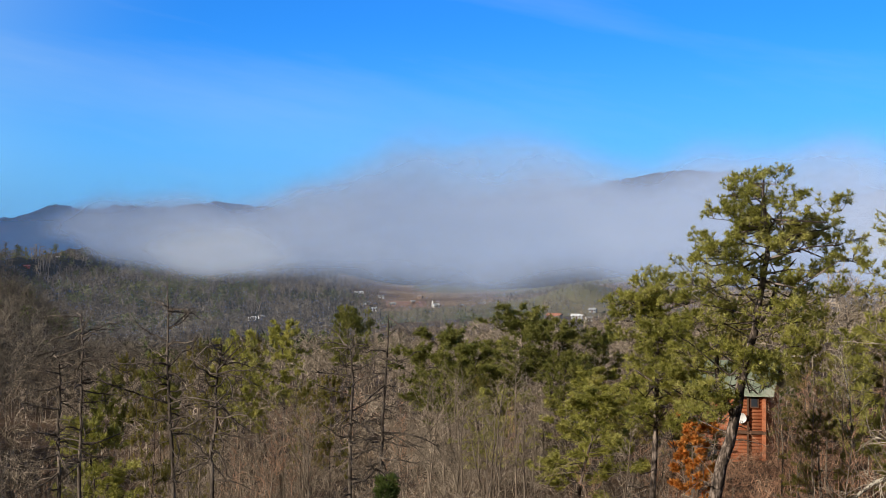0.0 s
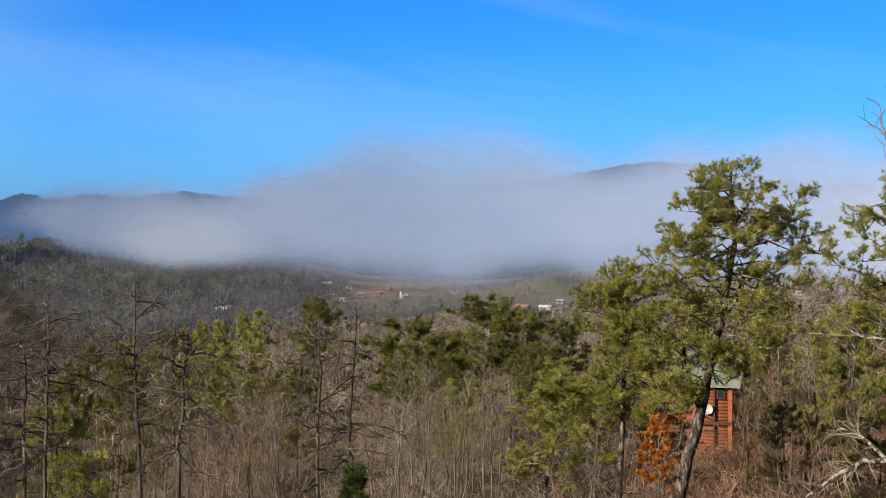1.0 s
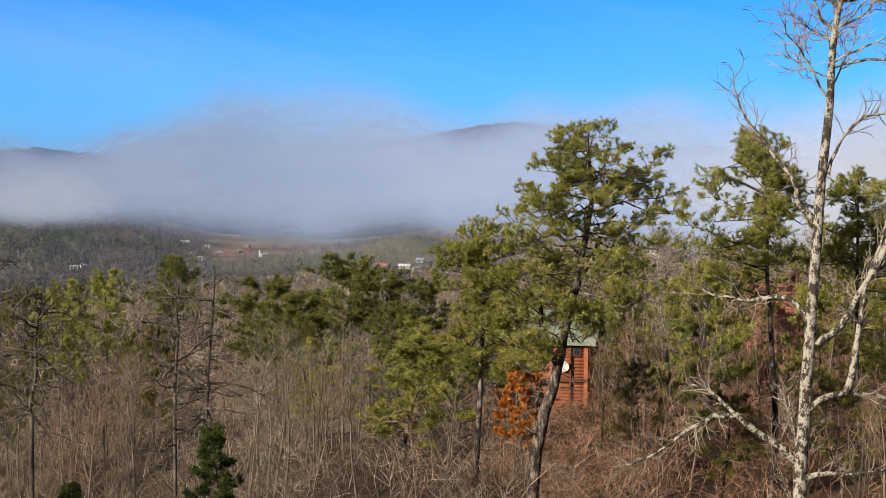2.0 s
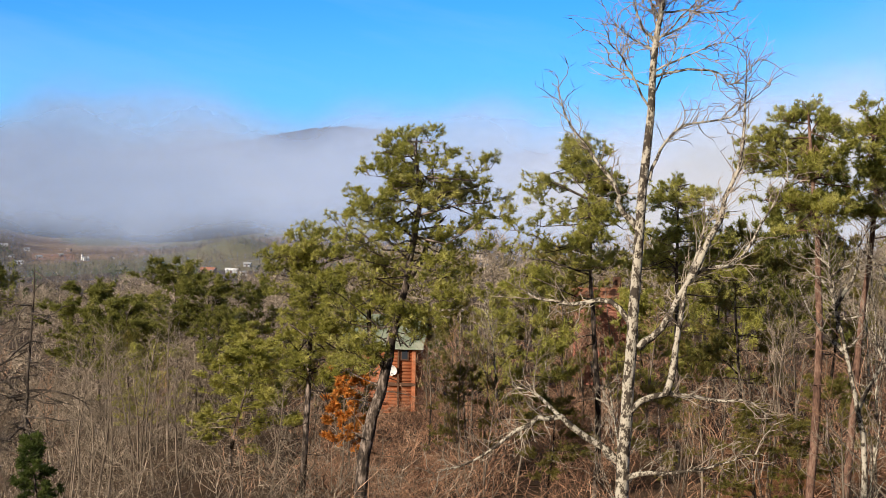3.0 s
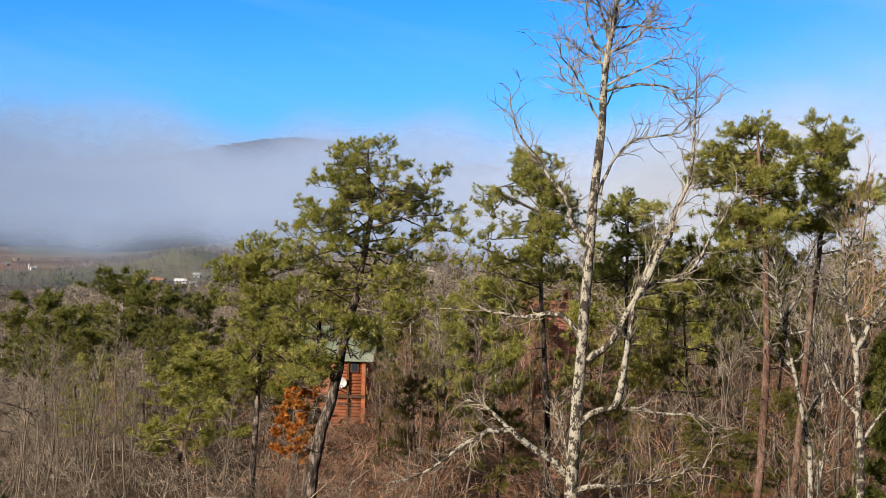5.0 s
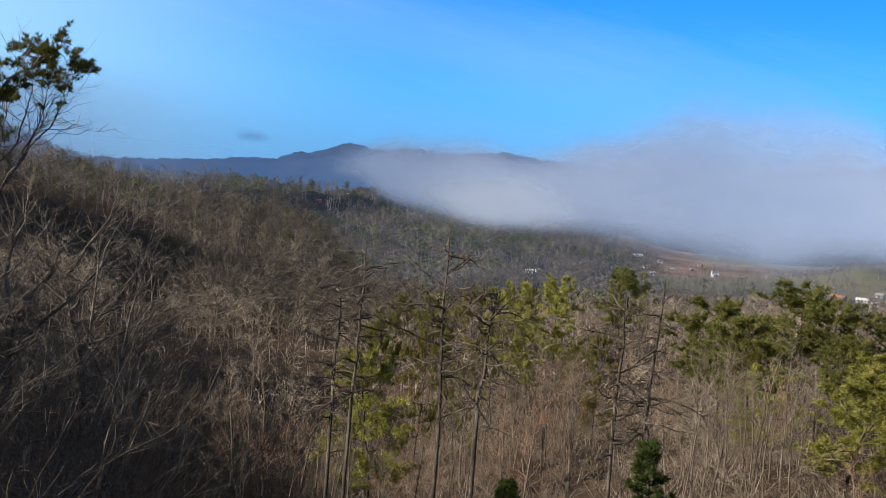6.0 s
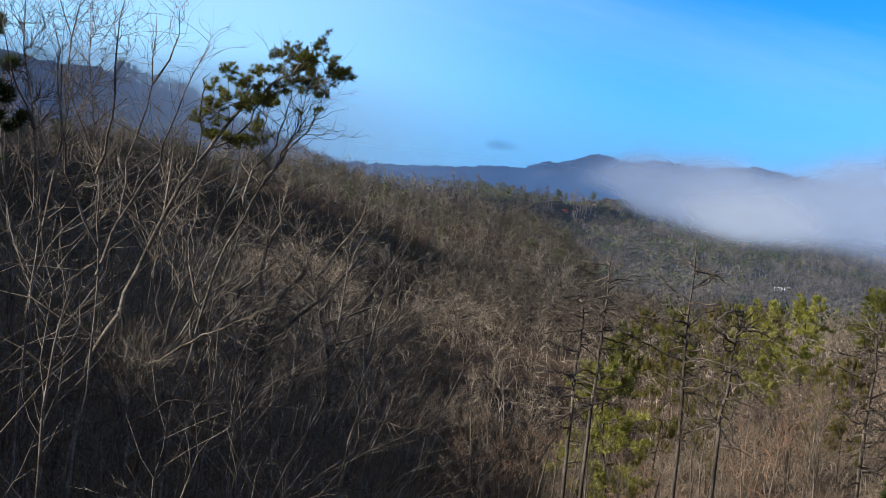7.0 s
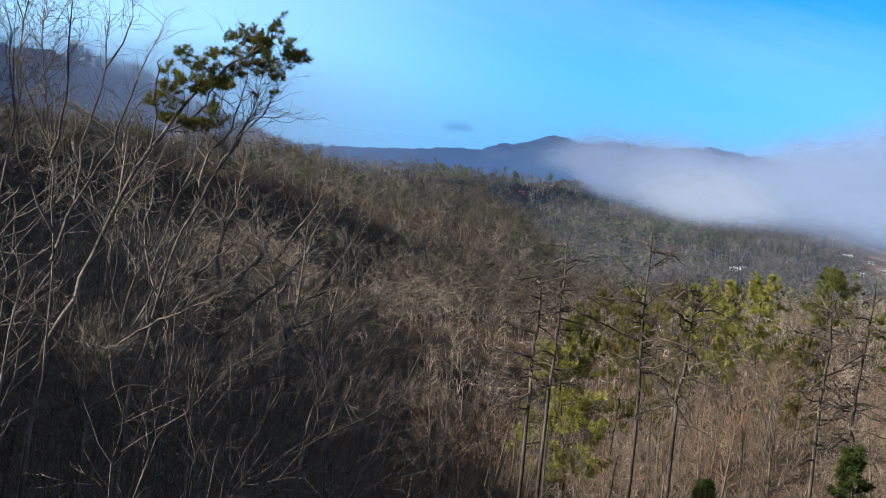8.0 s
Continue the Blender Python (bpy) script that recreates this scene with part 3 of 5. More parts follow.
# one fog in several colours: blue-grey stands for shade, whiter banks for sunlight
fog_bank("pale blue-grey morning fog bank lying across the valley", -63, 17.4, (900, 1060, 1250), (0.385, 0.49, 0.72), 0.94, 0, thick=0.80)
fog_bank("morning fog behind the wooded rise, coloured whiter for sunlight", -63, -10.0, (870,), (0.52, 0.545, 0.60), 0.68, 20)
fog_bank("fog low over the wooded valley side, coloured brighter for sunlight", 3.5, 14.8, (840,), (0.60, 0.69, 0.85), 0.5, 40, 0.5, 0.74, 1.9, 0.1)
fog_bank("thin pale mist rising over the wooded rise", -63, -14, (1000,), (0.56, 0.57, 0.66), 0.45, 70, thick=0.18, band=(0.0, 15.0), name="mist")
fog_bank("small thin grey-blue cloud above the far mountains", 17.7, 19.8, (2900,), (0.10, 0.19, 0.40), 0.55, 60, 0.45, 0.36, band=(1.2, 2.0), name="cloud")


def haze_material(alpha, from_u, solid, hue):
    """A blue-tinted see-through sheet: distance haze put into its colour, over what lies behind."""
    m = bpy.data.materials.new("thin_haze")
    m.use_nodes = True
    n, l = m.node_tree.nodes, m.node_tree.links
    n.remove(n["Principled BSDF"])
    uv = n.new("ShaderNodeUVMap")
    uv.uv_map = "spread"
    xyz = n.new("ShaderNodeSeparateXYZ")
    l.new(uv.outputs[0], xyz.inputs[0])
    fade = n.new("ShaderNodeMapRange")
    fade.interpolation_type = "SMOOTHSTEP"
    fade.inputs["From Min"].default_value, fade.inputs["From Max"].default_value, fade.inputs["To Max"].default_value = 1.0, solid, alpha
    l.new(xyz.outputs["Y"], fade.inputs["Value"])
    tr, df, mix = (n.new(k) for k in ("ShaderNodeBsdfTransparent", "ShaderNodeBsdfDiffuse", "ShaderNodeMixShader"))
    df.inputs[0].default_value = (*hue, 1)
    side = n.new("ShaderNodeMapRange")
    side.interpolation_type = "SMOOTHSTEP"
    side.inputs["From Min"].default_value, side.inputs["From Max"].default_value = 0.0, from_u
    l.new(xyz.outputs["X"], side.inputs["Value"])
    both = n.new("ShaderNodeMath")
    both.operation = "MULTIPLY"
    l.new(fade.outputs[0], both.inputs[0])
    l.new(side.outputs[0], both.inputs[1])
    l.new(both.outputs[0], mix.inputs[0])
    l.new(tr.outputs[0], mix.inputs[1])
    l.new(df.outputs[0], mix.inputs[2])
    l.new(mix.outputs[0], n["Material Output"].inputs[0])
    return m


haze = tagged(new("valley_haze"), "blue-tinted sheets standing in for haze over the valley", "haze", kind="stuff")
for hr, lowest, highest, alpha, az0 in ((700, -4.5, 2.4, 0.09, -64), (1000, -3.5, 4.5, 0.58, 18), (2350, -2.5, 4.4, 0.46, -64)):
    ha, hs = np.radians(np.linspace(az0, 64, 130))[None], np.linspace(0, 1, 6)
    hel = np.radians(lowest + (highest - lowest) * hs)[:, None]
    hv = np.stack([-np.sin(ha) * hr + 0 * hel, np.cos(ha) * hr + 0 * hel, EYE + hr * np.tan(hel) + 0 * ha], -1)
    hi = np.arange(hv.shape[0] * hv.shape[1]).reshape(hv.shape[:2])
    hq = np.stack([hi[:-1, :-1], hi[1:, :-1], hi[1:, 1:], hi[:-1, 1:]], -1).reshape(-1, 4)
    # the 1000 m layer is coloured paler, making up for its grazing sun
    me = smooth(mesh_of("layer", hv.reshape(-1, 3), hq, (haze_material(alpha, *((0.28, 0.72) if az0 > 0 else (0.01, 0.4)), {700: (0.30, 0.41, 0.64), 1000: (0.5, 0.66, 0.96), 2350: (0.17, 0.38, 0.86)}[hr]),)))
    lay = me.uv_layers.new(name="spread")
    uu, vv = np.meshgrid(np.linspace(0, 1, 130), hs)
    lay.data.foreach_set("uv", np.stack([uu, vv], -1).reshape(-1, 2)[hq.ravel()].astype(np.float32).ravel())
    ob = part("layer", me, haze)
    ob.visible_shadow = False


# ---- woods too many to count ----
def bare_template(seed, limbs, twig, thick, solid=True):
    """A tree of unit height in few triangles."""
    rng, p = np.random.RandomState(seed), Pile()
    tp = bent(rng, (0, 0, -0.05), (rng.normal(0, 0.05), rng.normal(0, 0.05), 1), 1.0, 3, 0, 0.04)
    p.branch(tp, taper(0.010 * thick, 0.003 * thick, 4), 3)
    for k in range(limbs):
        s = 0.3 + 0.68 * (k + rng.uniform(0, 0.9)) / limbs
        q, d = along(tp, s)
        a = rng.uniform(0, 6.28)
        le = (0.46 - 0.33 * s) * rng.uniform(0.6, 1.3)
        lp = bent(rng, q, (math.cos(a), math.sin(a), rng.uniform(0.3, 1.2)), le, 2, -0.06, 0.3)
        if solid:
            p.branch(lp, taper(0.006 * thick, 0.003 * thick, 3), 3)
        else:
            p.blade(lp[0], lp[1], 0.006 * thick)
            p.blade(lp[1] - (lp[1] - lp[0]) * 0.2, lp[2], 0.0045 * thick)
        for _ in range(twig):
            q2, d2 = along(lp, rng.uniform(0.2, 1))
            p.blade(q2, q2 + off_way(rng, d2, 1.0) * le * rng.uniform(0.3, 0.8), 0.004 * thick)
    return np.vstack(p.v), np.vstack(p.f)


def pine_template(seed, limbs, blades, cone=False, size=0.055):
    rng, p, heads, ways = np.random.RandomState(seed), Pile(), [], []
    p.branch(np.array([(0, 0, -0.05), (0, 0, 0.5), (0, 0, 0.97)]), (0.014, 0.010, 0.004), 3)
    for k in range(limbs):
        s = (0.15 if cone else 0.42) + (0.83 if cone else 0.56) * k / limbs
        u = (s - 0.42) / 0.58
        reach = (1.0 - s) * 0.27 + 0.02 if cone else 0.05 + 0.19 * math.sin(math.pi * min(1, max(0.08, u * 0.85 + 0.12)))
        a = rng.uniform(0, 6.28)
        for f in (0.5, 1.0):
            heads.append(np.array([math.cos(a) * reach * f, math.sin(a) * reach * f, s + 0.04 * f * (not cone)]) + rng.normal(0, 0.02, 3))
            ways.append((math.cos(a) * 0.6, math.sin(a) * 0.6, 0.6))
    tufts(rng, p, heads, np.array(ways), size, blades, 0.3)
    return np.vstack(p.v), np.vstack(p.f)


def woods(name, label, spots, heights, templates, mat, seed, squat=1.0):
    rng = np.random.RandomState(seed)
    vs, fs, n = [], [], 0
    which = rng.randint(0, len(templates), len(spots))
    for t, (tv, tf) in enumerate(templates):
        sel = np.where(which == t)[0]
        if not len(sel):
            continue
        a, h = rng.uniform(0, 6.28, len(sel)), heights[sel]
        w = h * rng.uniform(0.8, 1.25, len(sel)) * squat
        x = (tv[None, :, 0] * np.cos(a)[:, None] - tv[None, :, 1] * np.sin(a)[:, None]) * w[:, None]
        y = (tv[None, :, 0] * np.sin(a)[:, None] + tv[None, :, 1] * np.cos(a)[:, None]) * w[:, None]
        z = tv[None, :, 2] * h[:, None]
        v = np.stack([x, y, z], -1) + spots[sel][:, None]
        f = tf[None] + (np.arange(len(sel)) * len(tv))[:, None, None] + n
        vs.append(v.reshape(-1, 3))
        fs.append(f.reshape(-1, 3))
        n += len(sel) * len(tv)
    return tagged(new(name, mesh_of(name, np.vstack(vs), np.vstack(fs), (mat,))), label, "woods", kind="stuff")


def scatter(seed, count, az0, az1, r0, r1, keep=None):
    """Spots on the ground, even by area."""
    rng = np.random.RandomState(seed)
    az, r = rng.uniform(az0, az1, count), np.sqrt(rng.uniform(r0 * r0, r1 * r1, count))
    if keep is not None:
        ok = keep(az, r)
        az, r = az[ok], r[ok]
    x, y = -np.sin(np.radians(az)) * r, np.cos(np.radians(az)) * r
    return np.stack([x, y, EYE + land(x, y)], -1)


def patchy(az, r):
    """High where the pines stand in clumps."""
    x, y = -np.sin(np.radians(az)) * r, np.cos(np.radians(az)) * r
    return wave(x, y, 330, 12) + 0.8 * wave(x, y, 120, 14)


def tall(seed, n, a, b):
    return np.random.RandomState(seed).uniform(a, b, n)


RICH = [bare_template(s, 13, 11, 0.68) for s in range(50, 56)]
LEAN = [bare_template(s, 12, 7, 0.72, False) for s in range(60, 66)]
FINE = [bare_template(s, 9, 4, 1.9, False) for s in range(70, 75)]
GREEN = [pine_template(s, 52, 4, False, 0.055) for s in range(80, 84)]
DOTS = [pine_template(s, 9, 4, False, 0.13) for s in range(94, 97)]


def clear_of(spots, places, reach):
    """Leaves out what would stand on or right before a house."""
    ok = np.ones(len(spots), bool)
    for az, r, half in places:
        d = toward(az)
        ahead = spots[:, 0] * d.x + spots[:, 1] * d.y
        side = np.abs(spots[:, 0] * d.y - spots[:, 1] * d.x)
        ok &= ~((side < half) & (ahead > r - reach) & (ahead < r + 10))
    return spots[ok]


def meet(az, el, near, far=2600):
    """The distance at which the line of sight to that bearing and height comes down on the land."""
    d = toward(az)
    for r in np.arange(near, far, 4.0):
        if float(land(d.x * r, d.y * r)) >= r * math.tan(radians(el)):
            return float(r)
    return far


# bearing, height in view, length, depth, wall height, wall and roof colour of the far houses
HOUSES = [(3.32, -1.80, 16, 8, 3.0, "white", "white"), (2.45, -1.95, 9, 7, 3.0, "white", "grey"), (2.0, -2.25, 10, 7, 3.2, "grey", "grey"), (3.0, -2.2, 8, 6, 3.0, "white", "grey"),
          (2.75, -2.45, 12, 7, 3.0, "white", "white"), (1.2, -2.15, 7, 6, 2.8, "brown", "grey"), (0.9, -1.95, 9, 6, 2.8, "brown", "brown"), (-1.6, -2.2, 8, 6, 2.8, "white", "grey"), (-0.7, -2.3, 7, 6, 2.8, "brown", "grey"),
          (7.5, -2.82, 9, 7, 3.0, "white", "white"), (7.15, -2.75, 7, 6, 2.8, "white", "grey"), (8.2, -2.7, 7, 6, 2.8, "grey", "grey"), (16.02, -0.73, 11, 7, 2.8, "red", "red"),
          (15.55, -0.15, 10, 8, 4.5, "grey", "white"), (14.9, -0.4, 7, 6, 2.8, "brown", "grey"), (6.5, -1.0, 8, 6, 2.8, "white", "white"), (-4.4, -2.75, 18, 8, 3.2, "brown", "rust"),
          (-5.3, -2.75, 14, 7, 3.0, "grey", "white"), (-5.9, -2.5, 9, 7, 3.0, "grey", "grey"), (-5.75, -2.85, 8, 6, 2.8, "white", "grey")]
HOUSES = [(az, el, meet(az, el, 760), w * 0.5, d * 0.5, h * 0.62, wall, roof) for az, el, w, d, h, wall, roof in HOUSES]
CHURCH_R = meet(0.28, -2.3, 900)
CABINS = [(-11.6, 90, 3.0), (-19.9, 104, 2.4)]
CLEAR = [(h[0], h[2], h[3] * 0.8 + 4) for h in HOUSES] + [(0.28, CHURCH_R, 16), (1.45, 1300, 22)]

sp = scatter(34, 900, 12, 44, 215, 345)
woods("near_ridge_woods", "leafless grey woods at the foot of the ridge", sp, tall(35, len(sp), 8, 13), RICH, M_FARWOOD, 36)
sp = scatter(1, 3000, 12, 43, 325, 600)
woods("ridge_woods", "dense leafless grey-brown woods on the shaded ridge", sp, tall(2, len(sp), 8, 13.5), LEAN, M_FARWOOD, 3)
sp = scatter(4, 260, 9, 44, 300, 640)
woods("ridge_pines", "scattered dull green pines among bare ridge woods", sp, tall(5, len(sp), 5, 9.5), GREEN, M_FARPINE, 6)
sp = clear_of(scatter(7, 1080, -13, 27, 108, 330), CABINS, 40)
woods("slope_woods", "sunlit tan leafless woods on the slope", sp, tall(8, len(sp), 5.5, 9.5), RICH, M_TWIG, 9)
sp = scatter(31, 640, 24, 44, 95, 250)
woods("hollow_woods", "dark leafless woods in the shaded hollow", sp, tall(32, len(sp), 8, 13), RICH, M_TWIG, 33)
sp = clear_of(scatter(10, 560, -52, -12, 95, 260), CABINS, 40)
woods("rise_woods", "sunlit leafless woods on the rise", sp, tall(11, len(sp), 7, 11), RICH, M_TWIG, 12)
sp = scatter(13, 170, -58, -10, 95, 260)
woods("rise_pines", "green pines among bare woods on the rise", sp, tall(14, len(sp), 6, 10), GREEN, M_NEEDLE_BROWN, 15)
sp = clear_of(scatter(16, 3800, 2.5, 34, 700, 1450), CLEAR, 80)
woods("valley_woods", "far grey-brown leafless woods above the valley", sp, tall(17, len(sp), 9, 15), FINE, M_FARWOOD, 18, 1.7)
sp = clear_of(scatter(19, 3600, 2.8, 34, 680, 1450, lambda az, r: patchy(az, r) > 0.2), CLEAR, 80)
woods("valley_pines", "far dark green pines above the valley", sp, tall(20, len(sp), 7, 12), DOTS, M_FARPINE, 21, 1.25)
sp = scatter(91, 1100, 6, 24, 1380, 2150)
woods("upper_valley_woods", "far hazy grey-brown woods climbing to the mountains", sp, tall(92, len(sp), 9, 14), FINE, M_FARWOOD, 93, 1.9)
sp = scatter(94, 500, 6, 24, 1380, 2150)
woods("upper_valley_pines", "far dull green pines below the mountains", sp, tall(95, len(sp), 8, 13), DOTS, M_FARPINE, 96, 1.3)
sp = clear_of(scatter(25, 1150, -15, 13, 320, 820), CLEAR, 120)
woods("lower_woods", "grey-brown leafless woods falling to the valley floor", sp, tall(26, len(sp), 7, 12), LEAN, M_FARWOOD, 27)
sp = clear_of(scatter(71, 1500, 5, 21, 560, 1020), CLEAR, 80)
woods("valley_foot_woods", "grey-brown leafless woods in the shaded valley foot", sp, tall(72, len(sp), 8, 13), FINE, M_FARWOOD, 73, 1.7)
sp = clear_of(scatter(28, 200, -15, 13, 340, 820), CLEAR, 120)
woods("lower_pines", "dark green pines among woods falling to the valley", sp, tall(29, len(sp), 7, 12), DOTS, M_FARPINE, 30)
sp = clear_of(scatter(22, 1000, -14, 3, 900, 1300), CLEAR, 60)
woods("hedgerow_trees", "far bare trees along the valley fields", sp, tall(23, len(sp), 3.5, 8), FINE, M_FARWOOD, 24, 2.2)


# unseen trees added on the hill behind, to dapple the edge of its shade
sp = scatter(81, 1150, 48, 170, 62, 330, lambda az, r: np.abs(-np.sin(np.radians(az)) * r - np.interp(np.cos(np.radians(az)) * r, (-157, -39, 34, 104, 153, 260), (-72, -86, -106, -156, -200, -310))) < 24)
woods("hilltop_woods", "unseen leafless woods added on the hill behind to break up its shade", sp, tall(82, len(sp), 4, 10), RICH, M_FARWOOD, 83)


def brush_template(seed, stems, thick=1.0, wob=0.12, twigs=7):
    """A thicket of unit height: whippy stems that fork once or twice."""
    rng, p = np.random.RandomState(seed), Pile()
    for k in range(stems):
        a, lean = rng.uniform(0, 6.28), rng.uniform(0.15, 1.4)
        sp_ = bent(rng, (rng.normal(0, 0.16), rng.normal(0, 0.16), -0.05), (math.cos(a) * lean, math.sin(a) * lean, 1), rng.uniform(0.6, 1.1), 3, -0.05, wob)
        p.branch(sp_, taper(0.0085 * thick, 0.003 * thick, 4), 3)
        for _ in range(twigs):
            q, d = along(sp_, rng.uniform(0.3, 1))
            p.blade(q, q + off_way(rng, d, 1.0) * rng.uniform(0.12, 0.45), 0.005 * thick)
    return np.vstack(p.v), np.vstack(p.f)


BRUSH = [brush_template(s, 7, 0.6, 0.36, 9) for s in range(40, 46)]
sp = clear_of(scatter(41, 1250, -14, 26, 34, 150), CABINS, 20)
woods("slope_brush", "tangled tan and grey undergrowth on the slope", sp, tall(42, len(sp), 2.0, 4.8), BRUSH, M_TWIG, 43)
sp = clear_of(scatter(44, 1000, -48, -8, 26, 120), CABINS, 20)
woods("rise_brush", "tangled reddish brown undergrowth below the rise", sp, tall(45, len(sp), 1.6, 4.2), BRUSH, M_RUST, 46)
sp = scatter(47, 420, 14, 50, 42, 110)
woods("hollow_brush", "dark tangled undergrowth in the shade", sp, tall(48, len(sp), 2.0, 5.0), BRUSH, M_TWIG, 49)
CRISP = [brush_template(s, 7, 0.42, 0.42, 12) for s in range(57, 62)]
sp = scatter(62, 80, 14, 50, 27, 46)
woods("hollow_thicket", "dark crooked thicket of thin stems in the shade", sp, tall(63, len(sp), 2.0, 4.6), CRISP, M_TWIG, 64)
sp = scatter(51, 170, -15.0, -9.0, 54, 86)
woods("yard_brush", "low rusty brush before the cabin", sp, tall(52, len(sp), 0.9, 2.5), BRUSH, M_RUST, 53, 1.4)
sp = scatter(54, 50, -21.5, -18.3, 62, 98)
woods("yard_brush", "low rusty brush before the cabin", sp, tall(55, len(sp), 1.0, 2.6), BRUSH, M_RUST, 56, 1.4)
# ---- trees that stand singly ----
BARE = Stand([bare_tree(101, 10, 16, 0.32), bare_tree(102, 10, 15, 0.4, rise=1.5), bare_tree(103, 10, 17, 0.25, rise=0.8, spread=1.25),
              bare_tree(104, 10, 16, 0.15, stems=3, rise=1.4, label="leafless multi-stemmed hardwood with fine twigs"),
              bare_tree(105, 10, 14, 0.4, bark=M_PALE, twig=M_PALETWIG, label="leafless pale-barked tree with whitish limbs"),
              bare_tree(106, 10, 18, 0.2, bark=M_BARK, twig=M_RUST, rise=1.2, label="leafless tree with rusty brown twigs")], [10] * 6)
PINES = Stand([pine(201, 10, 0.45, 0.28, limbs=38, subs=6, tuft=0.28, blades=13, leaf=M_NEEDLE_OLIVE), pine(202, 12, 0.52, 0.26, limbs=36, subs=6, tuft=0.29, blades=13, shape="flat", leaf=M_NEEDLE_OLIVE), pine(203, 10, 0.3, 0.26, limbs=38, subs=6, tuft=0.27, blades=13),
               pine(204, 10, 0.12, 0.26, limbs=88, subs=4, tuft=0.22, blades=9, shape="cone", leaf=M_NEEDLE_DARK, name="young_conifer", label="dark green bushy young conifer"),
               pine(206, 10, 0.35, 0.27, limbs=28, subs=5, blades=13, leaf=M_NEEDLE_BROWN, label="yellowish green pine with thin browning needles"),
               pine(207, 10, 0.12, 0.24, limbs=72, subs=4, tuft=0.22, blades=9, shape="cone", leaf=M_NEEDLE_OLIVE, name="young_conifer", label="olive green young conifer with open drooping limbs")], [10, 12, 10, 10, 10, 10])
rng = np.random.RandomState(77)
for k in range(125):
    az, r = rng.uniform(-9.8, 25), math.sqrt(rng.uniform(48 ** 2, 112 ** 2))
    kind, height, turn = rng.choice((0, 1, 2, 3, 5)), rng.uniform(4.0, 8.5), rng.uniform(0, 6.28)
    if az > -8.6 or r > 66:
        BARE.put(kind, az, r, height=height, turn=turn)
for k in range(70):
    az, r = rng.uniform(-46, -12), math.sqrt(rng.uniform(40 ** 2, 95 ** 2))
    if -13.6 < az < -9.8 or -21 < az < -18.6:
        continue
    BARE.put(rng.choice((0, 1, 3, 5, 5, 4)), az, r, height=rng.uniform(5.0, 9.0), turn=rng.uniform(0, 6.28))
for k in range(48):
    az, r = rng.uniform(17, 46), math.sqrt(rng.uniform(42 ** 2, 112 ** 2))
    BARE.put(rng.choice((0, 1, 2, 3)), az, r, height=rng.uniform(4.5, 8.0) + r * 0.03, turn=rng.uniform(0, 6.28))
PINE_SPOTS_NEAR = [(0, -0.36, 105, -3.3, 1.15), (1, -3.15, 115, -2.4, 1.15), (2, -5.26, 70, -5.4, 1.35), (1, -6.4, 120, -3.2, 0.9), (2, 6.2, 150, -2.8, 0.75), (1, 3.9, 160, -2.45, 0.75), (2, 7.86, 140, -3.2, 0.62), (2, 13.04, 85, -6.5, 0.9), (4, 9.7, 120, -3.6, 0.5), (3, 1.55, 42, -8.4, 1.0), (3, 7.2, 40, -10.6, 1.0), (5, -33.2, 42, -3.3, 1.0), (3, -42.0, 36, -4.6, 1.0), (3, -39.4, 52, -6.0, 0.8), (3, -43.6, 42, -2.6, 0.9), (3, -36.6, 58, -5.8, 0.8), (3, -40.6, 44, -6.9, 1.0), (3, -37.8, 46, -7.4, 1.0), (1, -35.2, 95, 2.3, 0.45), (1, -37.0, 98, 2.1, 0.45), (3, -13.5, 102, -3.3, 0.9), (4, -18.4, 84, -2.6, 0.8), (4, 11.5, 100, -5.2, 0.5), (4, 4.5, 95, -4.9, 0.5)]
PINE_SPOTS_MID = [(4, -10.2, 75, -5.2, 0.8), (4, -25.5, 72, -0.6, 0.8), (2, -24.2, 84, -1.2, 0.8), (0, -26.8, 88, 0.2, 0.8), (2, -16.5, 70, -2.4, 0.8), (1, -4.6, 95, -4.2, 0.8), (4, -1.8, 88, -5.0, 0.7), (4, -14.4, 82, -3.6, 0.9), (2, -15.4, 95, -3.0, 0.9), (4, -17.2, 96, -2.6, 0.9), (2, -21.6, 78, -3.2, 0.9), (4, -22.9, 95, -2.0, 0.9), (4, -14.8, 64, -6.2, 1.0), (4, -28.6, 92, -0.8, 0.8), (2, -8.9, 92, -4.4, 0.9), (4, -7.3, 84, -4.9, 0.9), (2, -2.0, 125, -3.6, 0.8), (0, -1.4, 98, -3.9, 1.1)]
PINE_SPOTS_SLOPE = [(0, 12.93, 135, -4.96, 0.55), (4, 12.19, 150, -4.07, 0.5), (0, 11.02, 140, -4.16, 0.5), (2, 8.46, 155, -3.54, 0.55), (4, 7.57, 165, -3.35, 0.55), (4, 5.22, 110, -5.42, 0.55), (4, 9.53, 100, -6.6, 0.5)]
PINE_SPOTS_FAR = [(1, -4.2, 108, -3.0, 1.0), (2, -2.2, 85, -5.6, 1.2), (2, -6.2, 88, -4.6, 1.2)]
for i, az, r, el, squat in PINE_SPOTS_NEAR + PINE_SPOTS_MID + PINE_SPOTS_SLOPE + PINE_SPOTS_FAR:
    PINES.put(i, az, r, top_el=el, turn=rng.uniform(0, 6.28), squat=squat)
for k in range(28):
    az, r = rng.uniform(-45, -30), rng.uniform(46, 92)
    BARE.put(rng.choice((0, 4, 4, 5)), az, r, top_el=rng.uniform(0.2, 3.3), turn=rng.uniform(0, 6.28), squat=0.75)
